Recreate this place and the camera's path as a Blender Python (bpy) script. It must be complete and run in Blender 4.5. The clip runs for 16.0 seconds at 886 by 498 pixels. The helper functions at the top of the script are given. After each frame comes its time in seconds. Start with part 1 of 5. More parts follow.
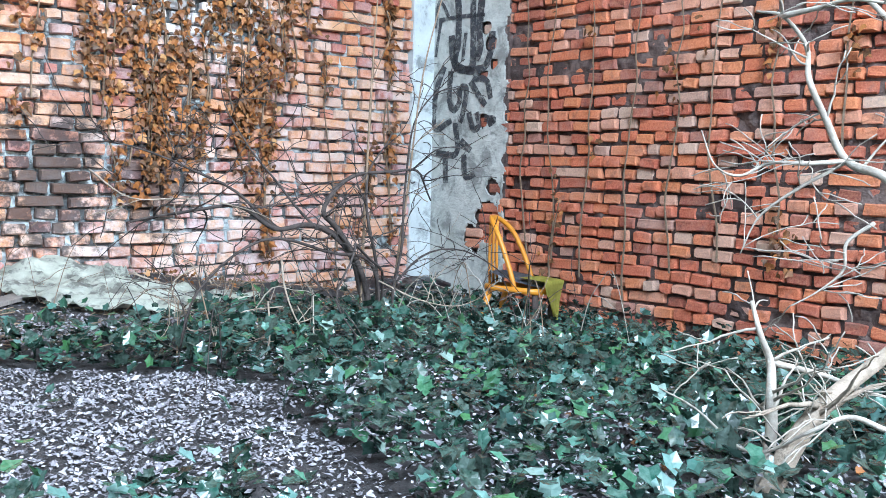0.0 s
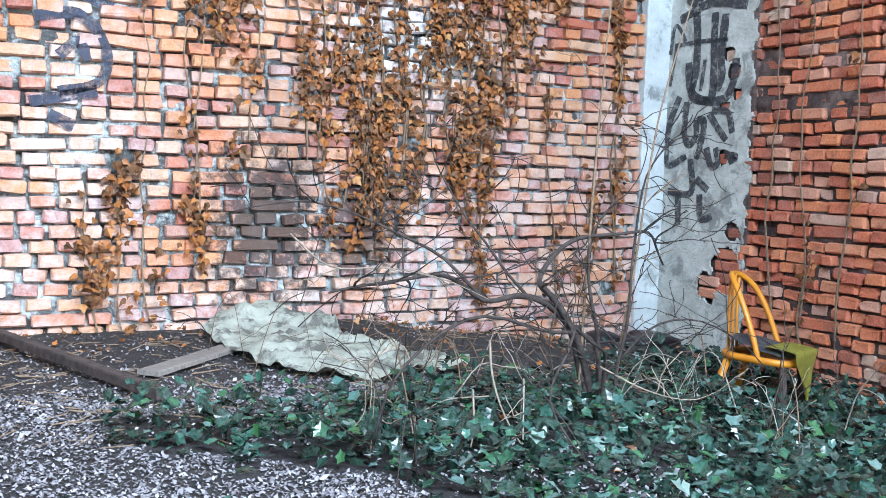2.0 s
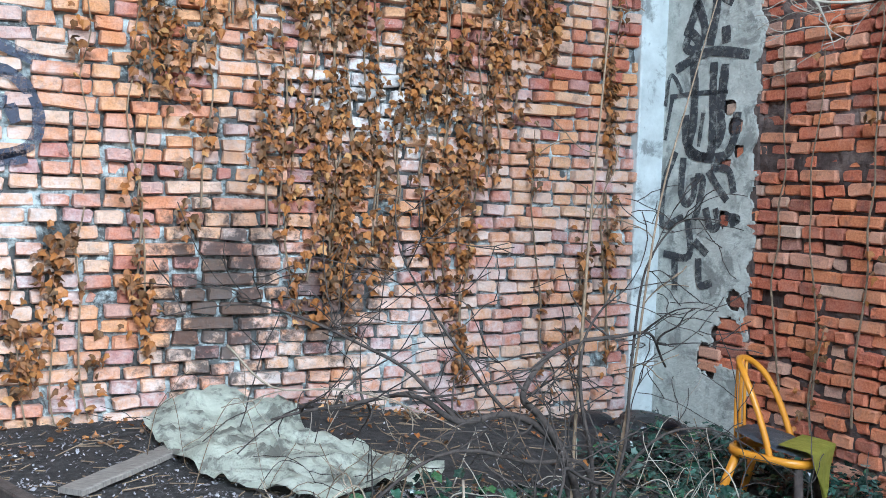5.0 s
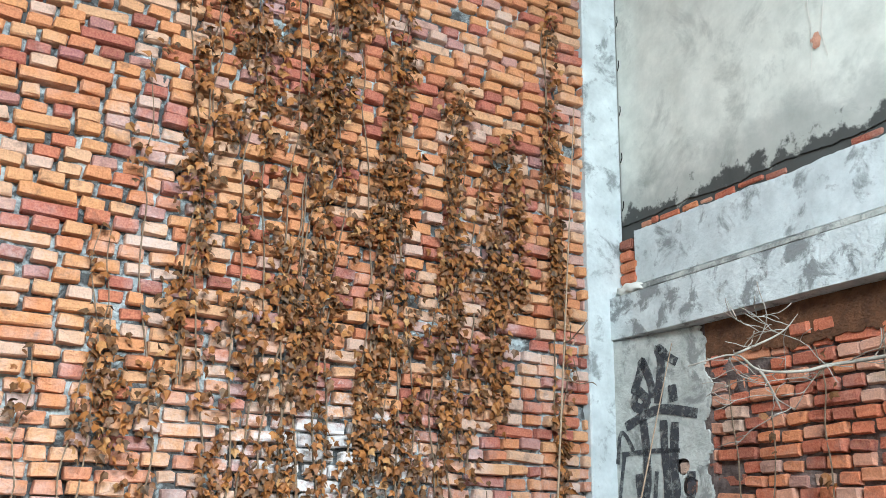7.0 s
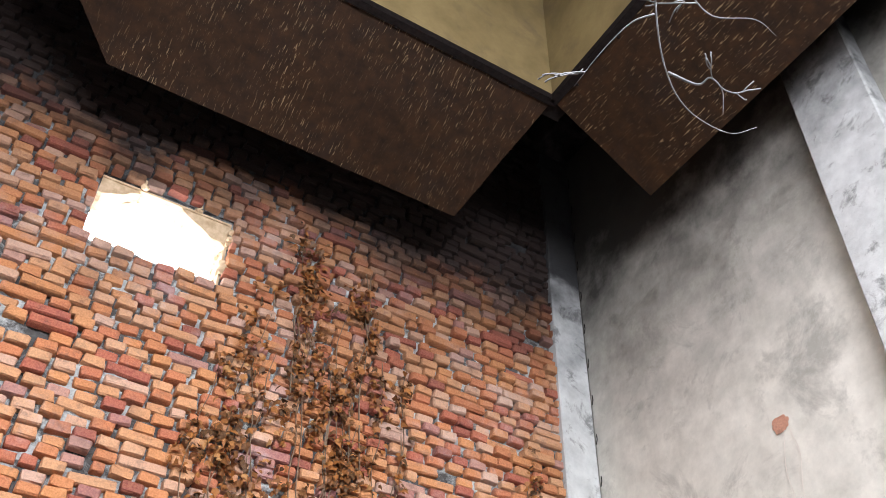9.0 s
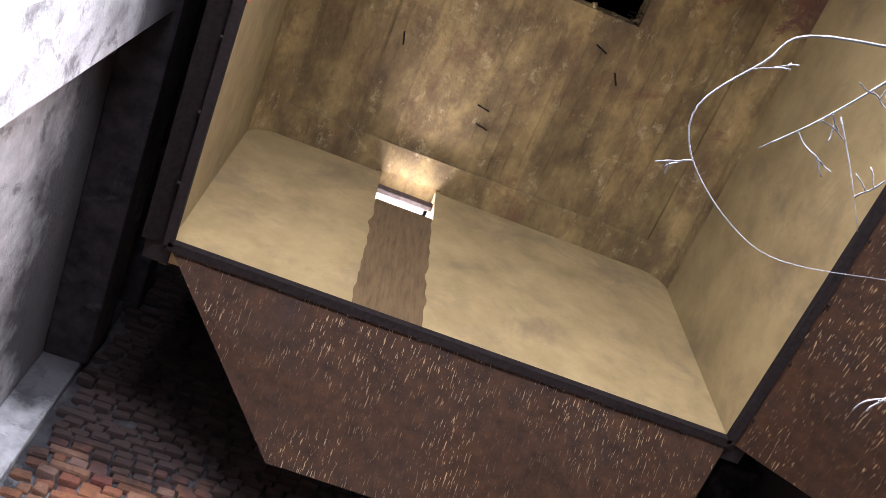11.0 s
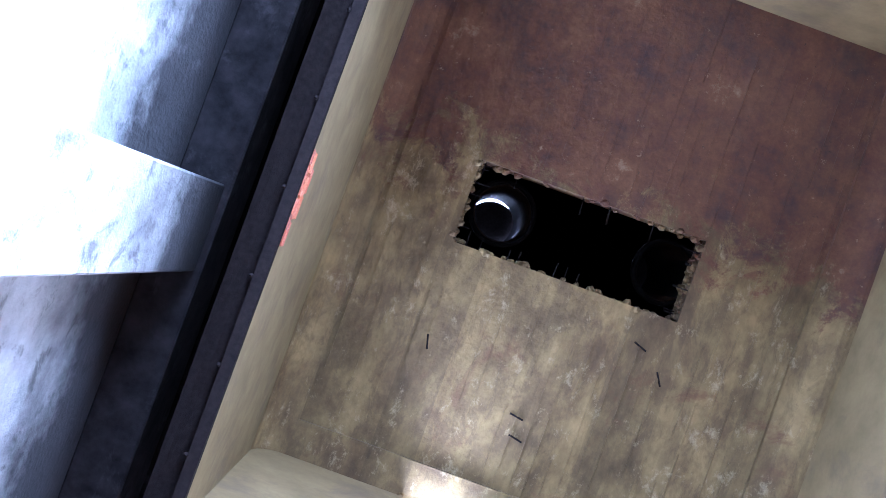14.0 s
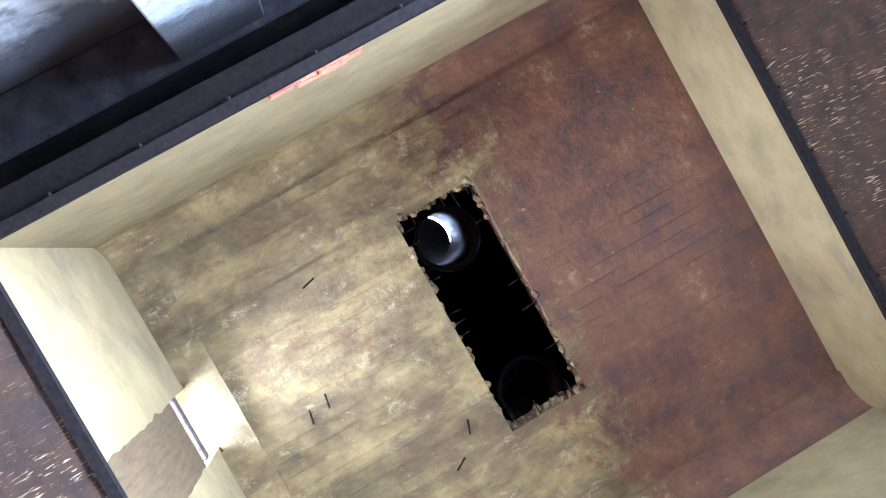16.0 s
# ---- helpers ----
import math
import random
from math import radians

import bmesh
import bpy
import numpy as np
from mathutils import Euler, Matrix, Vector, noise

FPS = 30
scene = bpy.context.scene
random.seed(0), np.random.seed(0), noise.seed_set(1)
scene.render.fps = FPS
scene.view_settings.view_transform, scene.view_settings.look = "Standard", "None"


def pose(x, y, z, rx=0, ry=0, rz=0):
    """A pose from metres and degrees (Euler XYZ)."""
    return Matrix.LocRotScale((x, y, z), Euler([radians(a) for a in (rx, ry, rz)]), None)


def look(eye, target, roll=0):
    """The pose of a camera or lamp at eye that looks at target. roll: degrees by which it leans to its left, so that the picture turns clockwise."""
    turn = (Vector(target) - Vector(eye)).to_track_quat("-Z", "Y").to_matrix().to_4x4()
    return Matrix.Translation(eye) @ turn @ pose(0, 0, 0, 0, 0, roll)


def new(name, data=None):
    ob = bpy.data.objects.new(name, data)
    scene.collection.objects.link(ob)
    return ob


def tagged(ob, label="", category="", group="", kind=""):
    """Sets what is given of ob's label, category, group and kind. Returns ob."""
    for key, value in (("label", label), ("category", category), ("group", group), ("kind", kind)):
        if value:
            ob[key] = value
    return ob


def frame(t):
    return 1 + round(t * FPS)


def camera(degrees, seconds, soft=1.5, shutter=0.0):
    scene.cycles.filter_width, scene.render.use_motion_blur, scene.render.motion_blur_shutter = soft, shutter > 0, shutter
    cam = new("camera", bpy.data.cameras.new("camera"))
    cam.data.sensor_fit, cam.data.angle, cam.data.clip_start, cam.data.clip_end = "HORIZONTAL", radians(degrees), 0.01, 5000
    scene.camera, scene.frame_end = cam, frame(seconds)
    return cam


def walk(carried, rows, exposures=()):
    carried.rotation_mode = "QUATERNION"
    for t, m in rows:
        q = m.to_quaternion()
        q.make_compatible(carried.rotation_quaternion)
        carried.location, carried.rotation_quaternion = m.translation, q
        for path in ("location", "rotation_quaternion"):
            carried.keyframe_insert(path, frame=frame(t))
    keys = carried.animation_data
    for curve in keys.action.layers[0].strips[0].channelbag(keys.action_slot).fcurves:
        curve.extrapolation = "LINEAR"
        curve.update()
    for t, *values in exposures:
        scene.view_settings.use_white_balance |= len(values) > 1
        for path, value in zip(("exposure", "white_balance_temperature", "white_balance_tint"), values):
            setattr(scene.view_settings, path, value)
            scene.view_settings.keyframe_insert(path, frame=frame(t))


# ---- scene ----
cam = camera(50.2, 16.0, soft=0.8)
# seconds, x, y, z, heading, tilt, lean
PATH = [
    (0, -5.015, -6.077, 0.826, -39.87, -4.79, 1.40),
    (0.5, -4.926, -5.999, 0.896, -35.98, -4.65, 1.30),
    (1, -4.830, -5.881, 0.940, -33.59, -4.67, 1.40),
    (1.5, -4.752, -5.784, 0.979, -29.11, -4.56, 1.50),
    (2, -4.716, -5.645, 1.047, -26.42, -4.62, 1.80),
    (2.5, -4.712, -5.527, 1.116, -26.33, -4.01, 1.70),
    (3, -4.708, -5.459, 1.146, -26.42, -3.70, 1.70),
    (3.2, -4.683, -5.427, 1.138, -26.50, -3.35, 1.50),
    (5.3, -4.388, -5.094, 1.316, -27.39, -3.04, 1.80),
    (5.5, -4.389, -5.058, 1.323, -27.71, -1.86, 1.50),
    (6, -4.389, -5.022, 1.373, -28.33, 4.47, 1.50),
    (6.5, -4.385, -5.030, 1.402, -29.19, 11.39, 1.40),
    (7, -4.380, -5.067, 1.430, -29.79, 17.27, 1.40),
    (7.5, -4.409, -5.085, 1.473, -30.28, 23.35, 1.20),
    (8, -4.424, -5.126, 1.518, -30.33, 29.73, 1.10),
    (8.5, -4.437, -5.163, 1.546, -30.22, 36.62, 1.20),
    (9, -4.458, -5.181, 1.548, -30.09, 43.29, 1.27),
    (9.5, -4.511, -5.177, 1.557, -30.27, 49.85, 0.88),
    (10, -4.553, -5.167, 1.562, -28.57, 56.29, 0.95),
    (10.2, -4.597, -5.136, 1.586, -26.11, 58.57, 1.78),
    (12.3, -4.880, -4.082, 2.263, -16.37, 77.35, 0.62),
    (12.5, -4.893, -3.998, 2.308, -17.56, 80.47, -0.45),
    (13, -4.919, -3.803, 2.345, -29.10, 85.55, -11.67),
    (13.5, -4.870, -3.628, 2.376, -47.11, 87.25, -29.44),
    (14, -4.796, -3.508, 2.401, 22.06, 91.15, 41.99),
    (14.5, -4.795, -3.390, 2.430, 3.99, 92.64, 29.63),
    (15, -4.780, -3.275, 2.454, 16.62, 93.95, 50.17),
    (15.5, -4.793, -3.200, 2.500, 25.96, 95.29, 70.42),
    (16, -4.734, -3.221, 2.527, 29.47, 96.49, 90.10),
]
walk(cam, [(t, pose(x, y, z, 90 + tilt, 0, heading) @ pose(0, 0, 0, 0, 0, lean)) for t, x, y, z, heading, tilt, lean in PATH],
     exposures=[(0, 0.58, 5250, 5), (3, 0.38, 5250, 6), (5.5, 0.24, 5250, 2), (7, 0.30, 5750, 2), (8, 0.18, 6100, 8), (9, 0.20, 6500, 20), (10.2, 0.48, 6500, 32), (12.3, 1.95, 4950, 26), (13, 1.8, 4550, 30), (14, 1.85, 4450, 26), (15, 2.05, 4400, 24), (15.5, 2.6, 4500, 22), (16, 2.75, 4650, 16)])

# ---- light ----
world = bpy.data.worlds.new("sky")
scene.world = world
world.use_nodes = True
wn = world.node_tree
sky = wn.nodes.new("ShaderNodeTexSky")
sky.sky_type, sky.sun_disc = "NISHITA", False
sky.sun_elevation, sky.sun_rotation = radians(27), radians(163)
wn.links.new(sky.outputs[0], wn.nodes["Background"].inputs[0])
wn.nodes["Background"].inputs[1].default_value = 0.15
sun_data = bpy.data.lights.new("sun", "SUN")
sun_data.energy, sun_data.angle, sun_data.color = 1.7, radians(20), (1.0, 0.96, 0.91)
sun = new("sun", sun_data)
sun.matrix_world = look((2, -20, 11.5), (-4, 0, 1))
front = bpy.data.lights.new("sky_light", "AREA")
front.shape, front.size, front.size_y, front.energy, front.color = "RECTANGLE", 4.2, 1.5, 880, (0.93, 0.97, 1.0)
front_light = new("sky_light", front)
front_light.matrix_world = look((-4.3, -8.0, 5.3), (-3.5, 0, -1.2))

# daylight that falls in through the vent slot of the hood
vent = bpy.data.lights.new("vent_light", "AREA")
vent.shape, vent.size, vent.size_y, vent.energy, vent.color = "RECTANGLE", 0.5, 0.5, 17, (1.0, 0.98, 0.93)
vent.spread = radians(95)
vent_light = new("vent_light", vent)
vent_light.matrix_world = look((-4.09, -1.40, 9.80), (-3.7, -6.4, 9.4))

# bright overcast sky behind the north wall
glow = bpy.data.materials.new("sky_glow")
glow.use_nodes = True
glow.node_tree.nodes.clear()
glow_em = glow.node_tree.nodes.new("ShaderNodeEmission")
glow_out = glow.node_tree.nodes.new("ShaderNodeOutputMaterial")
glow_em.inputs[1].default_value = 13.0
glow.node_tree.links.new(glow_em.outputs[0], glow_out.inputs[0])
glow_me = bpy.data.meshes.new("backdrop")
glow_me.from_pydata([(-12, 3, 2), (6, 3, 2), (6, 3, 22), (-12, 3, 22), (6, -8, 24), (-12, -8, 24)], [], [(0, 1, 2, 3), (3, 2, 4, 5)])
glow_me.materials.append(glow)
tagged(new("backdrop", glow_me), "plain bright overcast sky", "sky", kind="structure")

# ---- materials ----
def shader(name, rough=0.9, metal=0.0):
    m = bpy.data.materials.new(name)
    m.use_nodes = True
    t = m.node_tree
    b = t.nodes["Principled BSDF"]
    b.inputs["Roughness"].default_value, b.inputs["Metallic"].default_value = rough, metal
    return m, t, b


def add(t, kind, **values):
    n = t.nodes.new("ShaderNode" + kind)
    for k, v in values.items():
        n.inputs[k.replace("_", " ")].default_value = v
    return n


def ramp(t, source, stops):
    n = t.nodes.new("ShaderNodeValToRGB")
    e = n.color_ramp.elements
    while len(e) < len(stops):
        e.new(0.5)
    for q, (at, c) in zip(e, stops):
        q.position, q.color = at, (*c, 1) if len(c) == 3 else c
    t.links.new(source, n.inputs[0])
    return n.outputs[0]


def mixed(t, fac, a, b, how="MIX"):
    n = t.nodes.new("ShaderNodeMix")
    n.data_type, n.blend_type = "RGBA", how
    for socket, v in ((n.inputs[0], fac), (n.inputs[6], a), (n.inputs[7], b)):
        if isinstance(v, (int, float)):
            socket.default_value = v
        elif isinstance(v, tuple):
            socket.default_value = (*v, 1)
        else:
            t.links.new(v, socket)
    return n.outputs[2]


def noise_tex(t, scale, detail=6, rough=0.6, stretch=(1, 1, 1), warp=0.0):
    g = t.nodes.new("ShaderNodeNewGeometry")
    mp = t.nodes.new("ShaderNodeMapping")
    mp.inputs["Scale"].default_value = stretch
    t.links.new(g.outputs["Position"], mp.inputs["Vector"])
    n = add(t, "TexNoise", Scale=scale, Detail=detail, Roughness=rough, Distortion=warp)
    t.links.new(mp.outputs[0], n.inputs["Vector"])
    return n.outputs["Fac"]


def bump(t, b, height, strength=0.5, distance=0.01):
    n = add(t, "Bump", Strength=strength, Distance=distance)
    t.links.new(height, n.inputs["Height"])
    t.links.new(n.outputs[0], b.inputs["Normal"])


def stain_and_shade(t, col, z0, z1, amount=0.95, size=0.9, tone=(0.008, 0.008, 0.010), edge=(0.42, 0.80), rag=1.0):
    """Darkens the colour by height with a cloudy edge: soot, mould and painted-in shade."""
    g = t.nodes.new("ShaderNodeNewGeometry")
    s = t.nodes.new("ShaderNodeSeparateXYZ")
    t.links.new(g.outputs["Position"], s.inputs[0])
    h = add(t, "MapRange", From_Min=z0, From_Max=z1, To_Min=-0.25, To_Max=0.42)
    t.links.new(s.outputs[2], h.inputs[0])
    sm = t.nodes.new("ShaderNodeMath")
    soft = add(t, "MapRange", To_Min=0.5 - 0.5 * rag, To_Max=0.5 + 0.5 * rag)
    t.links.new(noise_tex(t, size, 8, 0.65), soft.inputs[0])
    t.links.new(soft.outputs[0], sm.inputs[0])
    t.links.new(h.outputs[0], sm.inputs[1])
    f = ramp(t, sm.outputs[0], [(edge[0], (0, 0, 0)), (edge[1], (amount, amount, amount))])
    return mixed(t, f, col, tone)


def patch(t, x, z, w, h, amount):
    """A ragged patch on the north wall, w by h metres from its middle to its edge."""
    g = t.nodes.new("ShaderNodeNewGeometry")
    mp = t.nodes.new("ShaderNodeMapping")
    mp.inputs["Location"].default_value = (-x / w, 0, -z / h)
    mp.inputs["Scale"].default_value = (1 / w, 0, 1 / h)
    t.links.new(g.outputs["Position"], mp.inputs["Vector"])
    ln = t.nodes.new("ShaderNodeVectorMath")
    ln.operation = "LENGTH"
    t.links.new(mp.outputs[0], ln.inputs[0])
    inv = add(t, "MapRange", From_Min=0.0, From_Max=1.3, To_Min=0.36, To_Max=-0.32)
    t.links.new(ln.outputs["Value"], inv.inputs[0])
    sm = t.nodes.new("ShaderNodeMath")
    t.links.new(noise_tex(t, 11, 5, 0.75), sm.inputs[0])
    t.links.new(inv.outputs[0], sm.inputs[1])
    return ramp(t, sm.outputs[0], [(0.52, (0, 0, 0)), (0.68, (amount, amount, amount))])


def brick_material(name, island, lime):
    m, t, b = shader(name, 0.9)
    if island:
        r = t.nodes.new("ShaderNodeNewGeometry").outputs["Random Per Island"]
    else:
        r = t.nodes.new("ShaderNodeObjectInfo").outputs["Random"]
    if lime:
        base = ramp(t, r, [(0, (0.26, 0.06, 0.055)), (0.08, (0.44, 0.095, 0.07)), (0.20, (0.60, 0.20, 0.09)), (0.44, (0.70, 0.31, 0.115)), (0.76, (0.71, 0.41, 0.22)), (0.9, (0.70, 0.51, 0.41)), (1, (0.36, 0.13, 0.15))])
    else:
        base = ramp(t, r, [(0, (0.22, 0.05, 0.04)), (0.18, (0.46, 0.085, 0.045)), (0.45, (0.62, 0.145, 0.06)), (0.68, (0.68, 0.22, 0.08)), (0.87, (0.66, 0.34, 0.24)), (0.95, (0.60, 0.46, 0.36)), (1, (0.34, 0.14, 0.12))])
    grain = noise_tex(t, 80, 6, 0.7)
    col = mixed(t, 0.27, base, ramp(t, grain, [(0.36, (0.22, 0.07, 0.045)), (0.62, (0.86, 0.46, 0.25))]), "MIX")
    blot = noise_tex(t, 9, 6, 0.7)
    col = mixed(t, ramp(t, blot, [(0.54, (0, 0, 0)), (0.70, (0.55, 0.55, 0.55))]), col, (0.10, 0.06, 0.055))
    if not lime:
        smear = ramp(t, noise_tex(t, 3.0, 8, 0.75), [(0.48, (0, 0, 0)), (0.70, (0.32, 0.32, 0.32))])
        col = mixed(t, smear, col, (0.56, 0.40, 0.34))
    if lime:
        # lime wash left on the lower part of the wall, wearing off upwards
        g = t.nodes.new("ShaderNodeNewGeometry")
        s = t.nodes.new("ShaderNodeSeparateXYZ")
        t.links.new(g.outputs["Position"], s.inputs[0])
        h = add(t, "MapRange", From_Min=0.2, From_Max=3.4, To_Min=0.21, To_Max=-0.02)
        t.links.new(s.outputs[2], h.inputs[0])
        big = noise_tex(t, 1.3, 5, 0.65)
        sm = t.nodes.new("ShaderNodeMath")
        t.links.new(big, sm.inputs[0])
        t.links.new(h.outputs[0], sm.inputs[1])
        fac = ramp(t, sm.outputs[0], [(0.5, (0, 0, 0)), (0.77, (0.76, 0.76, 0.76))])
        fine = ramp(t, noise_tex(t, 14, 6, 0.75), [(0.35, (0.1, 0.1, 0.1)), (0.62, (1, 1, 1))])
        col = mixed(t, mixed(t, 1.0, fac, fine, "MULTIPLY"), col, (0.80, 0.73, 0.72))
        smoke = ramp(t, noise_tex(t, 0.9, 4, 0.6, (1, 1, 0.6)), [(0.6, (0, 0, 0)), (0.74, (0.65, 0.65, 0.65))])
        col = mixed(t, smoke, col, (0.13, 0.10, 0.10))
    if lime:
        # a patch of thick lime left in the middle of the wall, and a burnt patch near the ground
        col = mixed(t, patch(t, -2.15, 1.85, 0.95, 0.55, 0.9), col, (0.80, 0.76, 0.74))
        col = mixed(t, patch(t, -3.15, 0.68, 0.62, 0.85, 0.85), col, (0.035, 0.03, 0.032))
        col = mixed(t, patch(t, -2.5, 0.68, 0.62, 0.6, 0.8), col, (0.05, 0.042, 0.042))
        # dark red towards the top: the hood's shade put into the brick colour
        col = stain_and_shade(t, col, 4.6, 8.0, 0.8, 0.7, (0.06, 0.014, 0.006), (0.34, 0.92), 0.8)
        # near-black band below the flap: soot and painted shade together
        col = stain_and_shade(t, col, 6.1, 7.35, 0.97, 0.9, (0.010, 0.005, 0.004))
    t.links.new(col, b.inputs["Base Color"])
    bump(t, b, grain, 1.0, 0.012)
    return m


def plain_material(name, c1, c2, scale=8, rough=0.85, metal=0.0, bumps=0.4, dist=0.006, c3=None, spots=0.62, big=1.2, stretch=(1, 1, 1), soot_shade=None, red=False, mouldy=None, crisp=0.12, boards=0.0):
    """Two tones in grain, and a third in large stains."""
    m, t, b = shader(name, rough, metal)
    n = noise_tex(t, scale, 8, 0.65, stretch)
    col = ramp(t, n, [(0.3, c1), (0.7, c2)])
    if c3:
        f = ramp(t, noise_tex(t, big, 8, 0.7, stretch, 0.4), [(spots - 0.08, (0, 0, 0)), (spots - 0.08 + crisp + 0.08, (0.85, 0.85, 0.85))])
        col = mixed(t, f, col, c3)
    if boards:
        # each formwork board has left its own tone
        gb = t.nodes.new("ShaderNodeNewGeometry")
        sb = t.nodes.new("ShaderNodeSeparateXYZ")
        t.links.new(gb.outputs["Position"], sb.inputs[0])
        sn = t.nodes.new("ShaderNodeMath")
        sn.operation = "SNAP"
        sn.inputs[1].default_value = 0.125
        t.links.new(sb.outputs[0], sn.inputs[0])
        wn1 = t.nodes.new("ShaderNodeTexWhiteNoise")
        wn1.noise_dimensions = "1D"
        t.links.new(sn.outputs[0], wn1.inputs["W"])
        tone = ramp(t, wn1.outputs["Value"], [(0.0, (1 - boards, 1 - boards, 1 - boards)), (1.0, (1 + boards * 0.5, 1 + boards * 0.45, 1 + boards * 0.4))])
        col = mixed(t, 1.0, col, tone, "MULTIPLY")
        damp = ramp(t, noise_tex(t, 5.0, 9, 0.75, (1.6, 0.7, 1), 0.5), [(0.50, (0, 0, 0)), (0.62, (0.45, 0.45, 0.45))])
        col = mixed(t, damp, col, (0.07, 0.045, 0.018))
        pale = ramp(t, noise_tex(t, 4.0, 9, 0.8, (1.3, 0.9, 1), 0.2), [(0.56, (0, 0, 0)), (0.66, (0.5, 0.5, 0.5))])
        col = mixed(t, pale, col, (0.46, 0.38, 0.22))
        old_rust = ramp(t, noise_tex(t, 1.1, 8, 0.7, (1, 1, 1), 0.6), [(0.58, (0, 0, 0)), (0.66, (0.6, 0.6, 0.6))])
        col = mixed(t, old_rust, col, (0.11, 0.045, 0.018))
    if red:
        # the rust-red and violet stain that covers the southern part
        g = t.nodes.new("ShaderNodeNewGeometry")
        sx = t.nodes.new("ShaderNodeSeparateXYZ")
        t.links.new(g.outputs["Position"], sx.inputs[0])
        far = add(t, "MapRange", From_Min=-3.7, From_Max=-5.6, To_Min=-0.15, To_Max=0.4)
        t.links.new(sx.outputs[1], far.inputs[0])
        sm = t.nodes.new("ShaderNodeMath")
        t.links.new(noise_tex(t, 2.2, 10, 0.75, (1, 1, 1), 0.5), sm.inputs[0])
        t.links.new(far.outputs[0], sm.inputs[1])
        tone = ramp(t, noise_tex(t, 2.0, 10, 0.75), [(0.36, (0.045, 0.021, 0.02)), (0.50, (0.10, 0.038, 0.018)), (0.60, (0.145, 0.064, 0.027)), (0.70, (0.29, 0.215, 0.13))])
        flecks = ramp(t, noise_tex(t, 9, 8, 0.8), [(0.62, (0, 0, 0)), (0.67, (0.6, 0.6, 0.6))])
        tone = mixed(t, flecks, tone, (0.34, 0.26, 0.16))
        pits = ramp(t, noise_tex(t, 13, 6, 0.8), [(0.63, (0, 0, 0)), (0.68, (0.8, 0.8, 0.8))])
        tone = mixed(t, pits, tone, (0.02, 0.012, 0.010))
        col = mixed(t, ramp(t, sm.outputs[0], [(0.51, (0, 0, 0)), (0.60, (0.9, 0.9, 0.9))]), col, tone)
    if mouldy:
        col = stain_and_shade(t, col, mouldy[0] + 0.25, mouldy[1], 0.45, 2.2, (0.16, 0.165, 0.155), (0.40, 0.66))
        col = stain_and_shade(t, col, mouldy[0], mouldy[1] - 0.1, 0.9, 5.5, (0.03, 0.03, 0.028), (0.56, 0.64))
    if soot_shade:
        # darker towards the top: soot, with shade painted into the colour
        col = stain_and_shade(t, col, *soot_shade)
    t.links.new(col, b.inputs["Base Color"])
    bump(t, b, noise_tex(t, scale * 5, 6), bumps, dist)
    return m


def leaf_material(name, stops, rough=0.5, trans=0.15):
    m, t, b = shader(name, rough)
    r = t.nodes.new("ShaderNodeNewGeometry").outputs["Random Per Island"]
    col = mixed(t, 0.25, ramp(t, r, stops), ramp(t, noise_tex(t, 60, 3), [(0.3, stops[0][1]), (0.7, stops[-1][1])]))
    t.links.new(col, b.inputs["Base Color"])
    b.inputs["Transmission Weight"].default_value = 0.0
    b.inputs["Specular IOR Level"].default_value = 0.5
    return m


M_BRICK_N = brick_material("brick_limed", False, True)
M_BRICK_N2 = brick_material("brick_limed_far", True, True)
M_BRICK_E = brick_material("brick_red", False, False)
M_BRICK_E2 = brick_material("brick_red_far", True, False)
M_MORTAR = plain_material("mortar", (0.30, 0.33, 0.335), (0.74, 0.82, 0.82), 12, 0.95, bumps=1.0, dist=0.03, c3=(0.03, 0.024, 0.022), spots=0.52, big=5, crisp=0.02, soot_shade=(6.0, 7.2))
M_MORTAR_E = plain_material("mortar_dirty", (0.07, 0.045, 0.04), (0.30, 0.22, 0.19), 18, 0.95, bumps=1.0, dist=0.02, c3=(0.035, 0.02, 0.018), spots=0.48)
M_PLASTER = plain_material("plaster", (0.54, 0.54, 0.475), (0.78, 0.77, 0.69), 4, 0.9, c3=(0.38, 0.38, 0.335), spots=0.60, big=1.6, crisp=0.05, soot_shade=(4.9, 7.9, 0.96, 1.7, (0.012, 0.010, 0.008), (0.30, 0.84), 0.55), mouldy=(4.0, 3.62))
M_WHITE = plain_material("whitewash", (0.45, 0.48, 0.475), (0.69, 0.725, 0.715), 5, 0.85, c3=(0.20, 0.21, 0.205), spots=0.62, big=4.5, crisp=0.02, bumps=0.8, dist=0.012, soot_shade=(5.7, 7.9))
M_STRAW = plain_material("pale_loam", (0.42, 0.30, 0.17), (0.72, 0.58, 0.40), 14, 0.95, bumps=0.8)
M_LIME = plain_material("lime_coat", (0.6, 0.57, 0.5), (0.8, 0.77, 0.7), 6, 0.85)
M_BEAM = plain_material("flaked_beam", (0.48, 0.51, 0.50), (0.74, 0.77, 0.755), 6, 0.85, c3=(0.19, 0.195, 0.19), spots=0.575, big=5, crisp=0.0, bumps=0.9, dist=0.015)
M_EARTH = plain_material("brown_render", (0.07, 0.028, 0.012), (0.20, 0.085, 0.035), 10, 0.95, bumps=1.0, dist=0.03)
M_COLUMN = plain_material("column_concrete", (0.35, 0.35, 0.315), (0.61, 0.61, 0.56), 9, 0.9, bumps=0.9, dist=0.015, c3=(0.20, 0.20, 0.185), spots=0.58, big=5, crisp=0.02)
M_HOOD = plain_material("hood_plaster", (0.18, 0.133, 0.052), (0.29, 0.222, 0.095), 2.5, 0.85, c3=(0.14, 0.10, 0.055), spots=0.60, big=1.7)
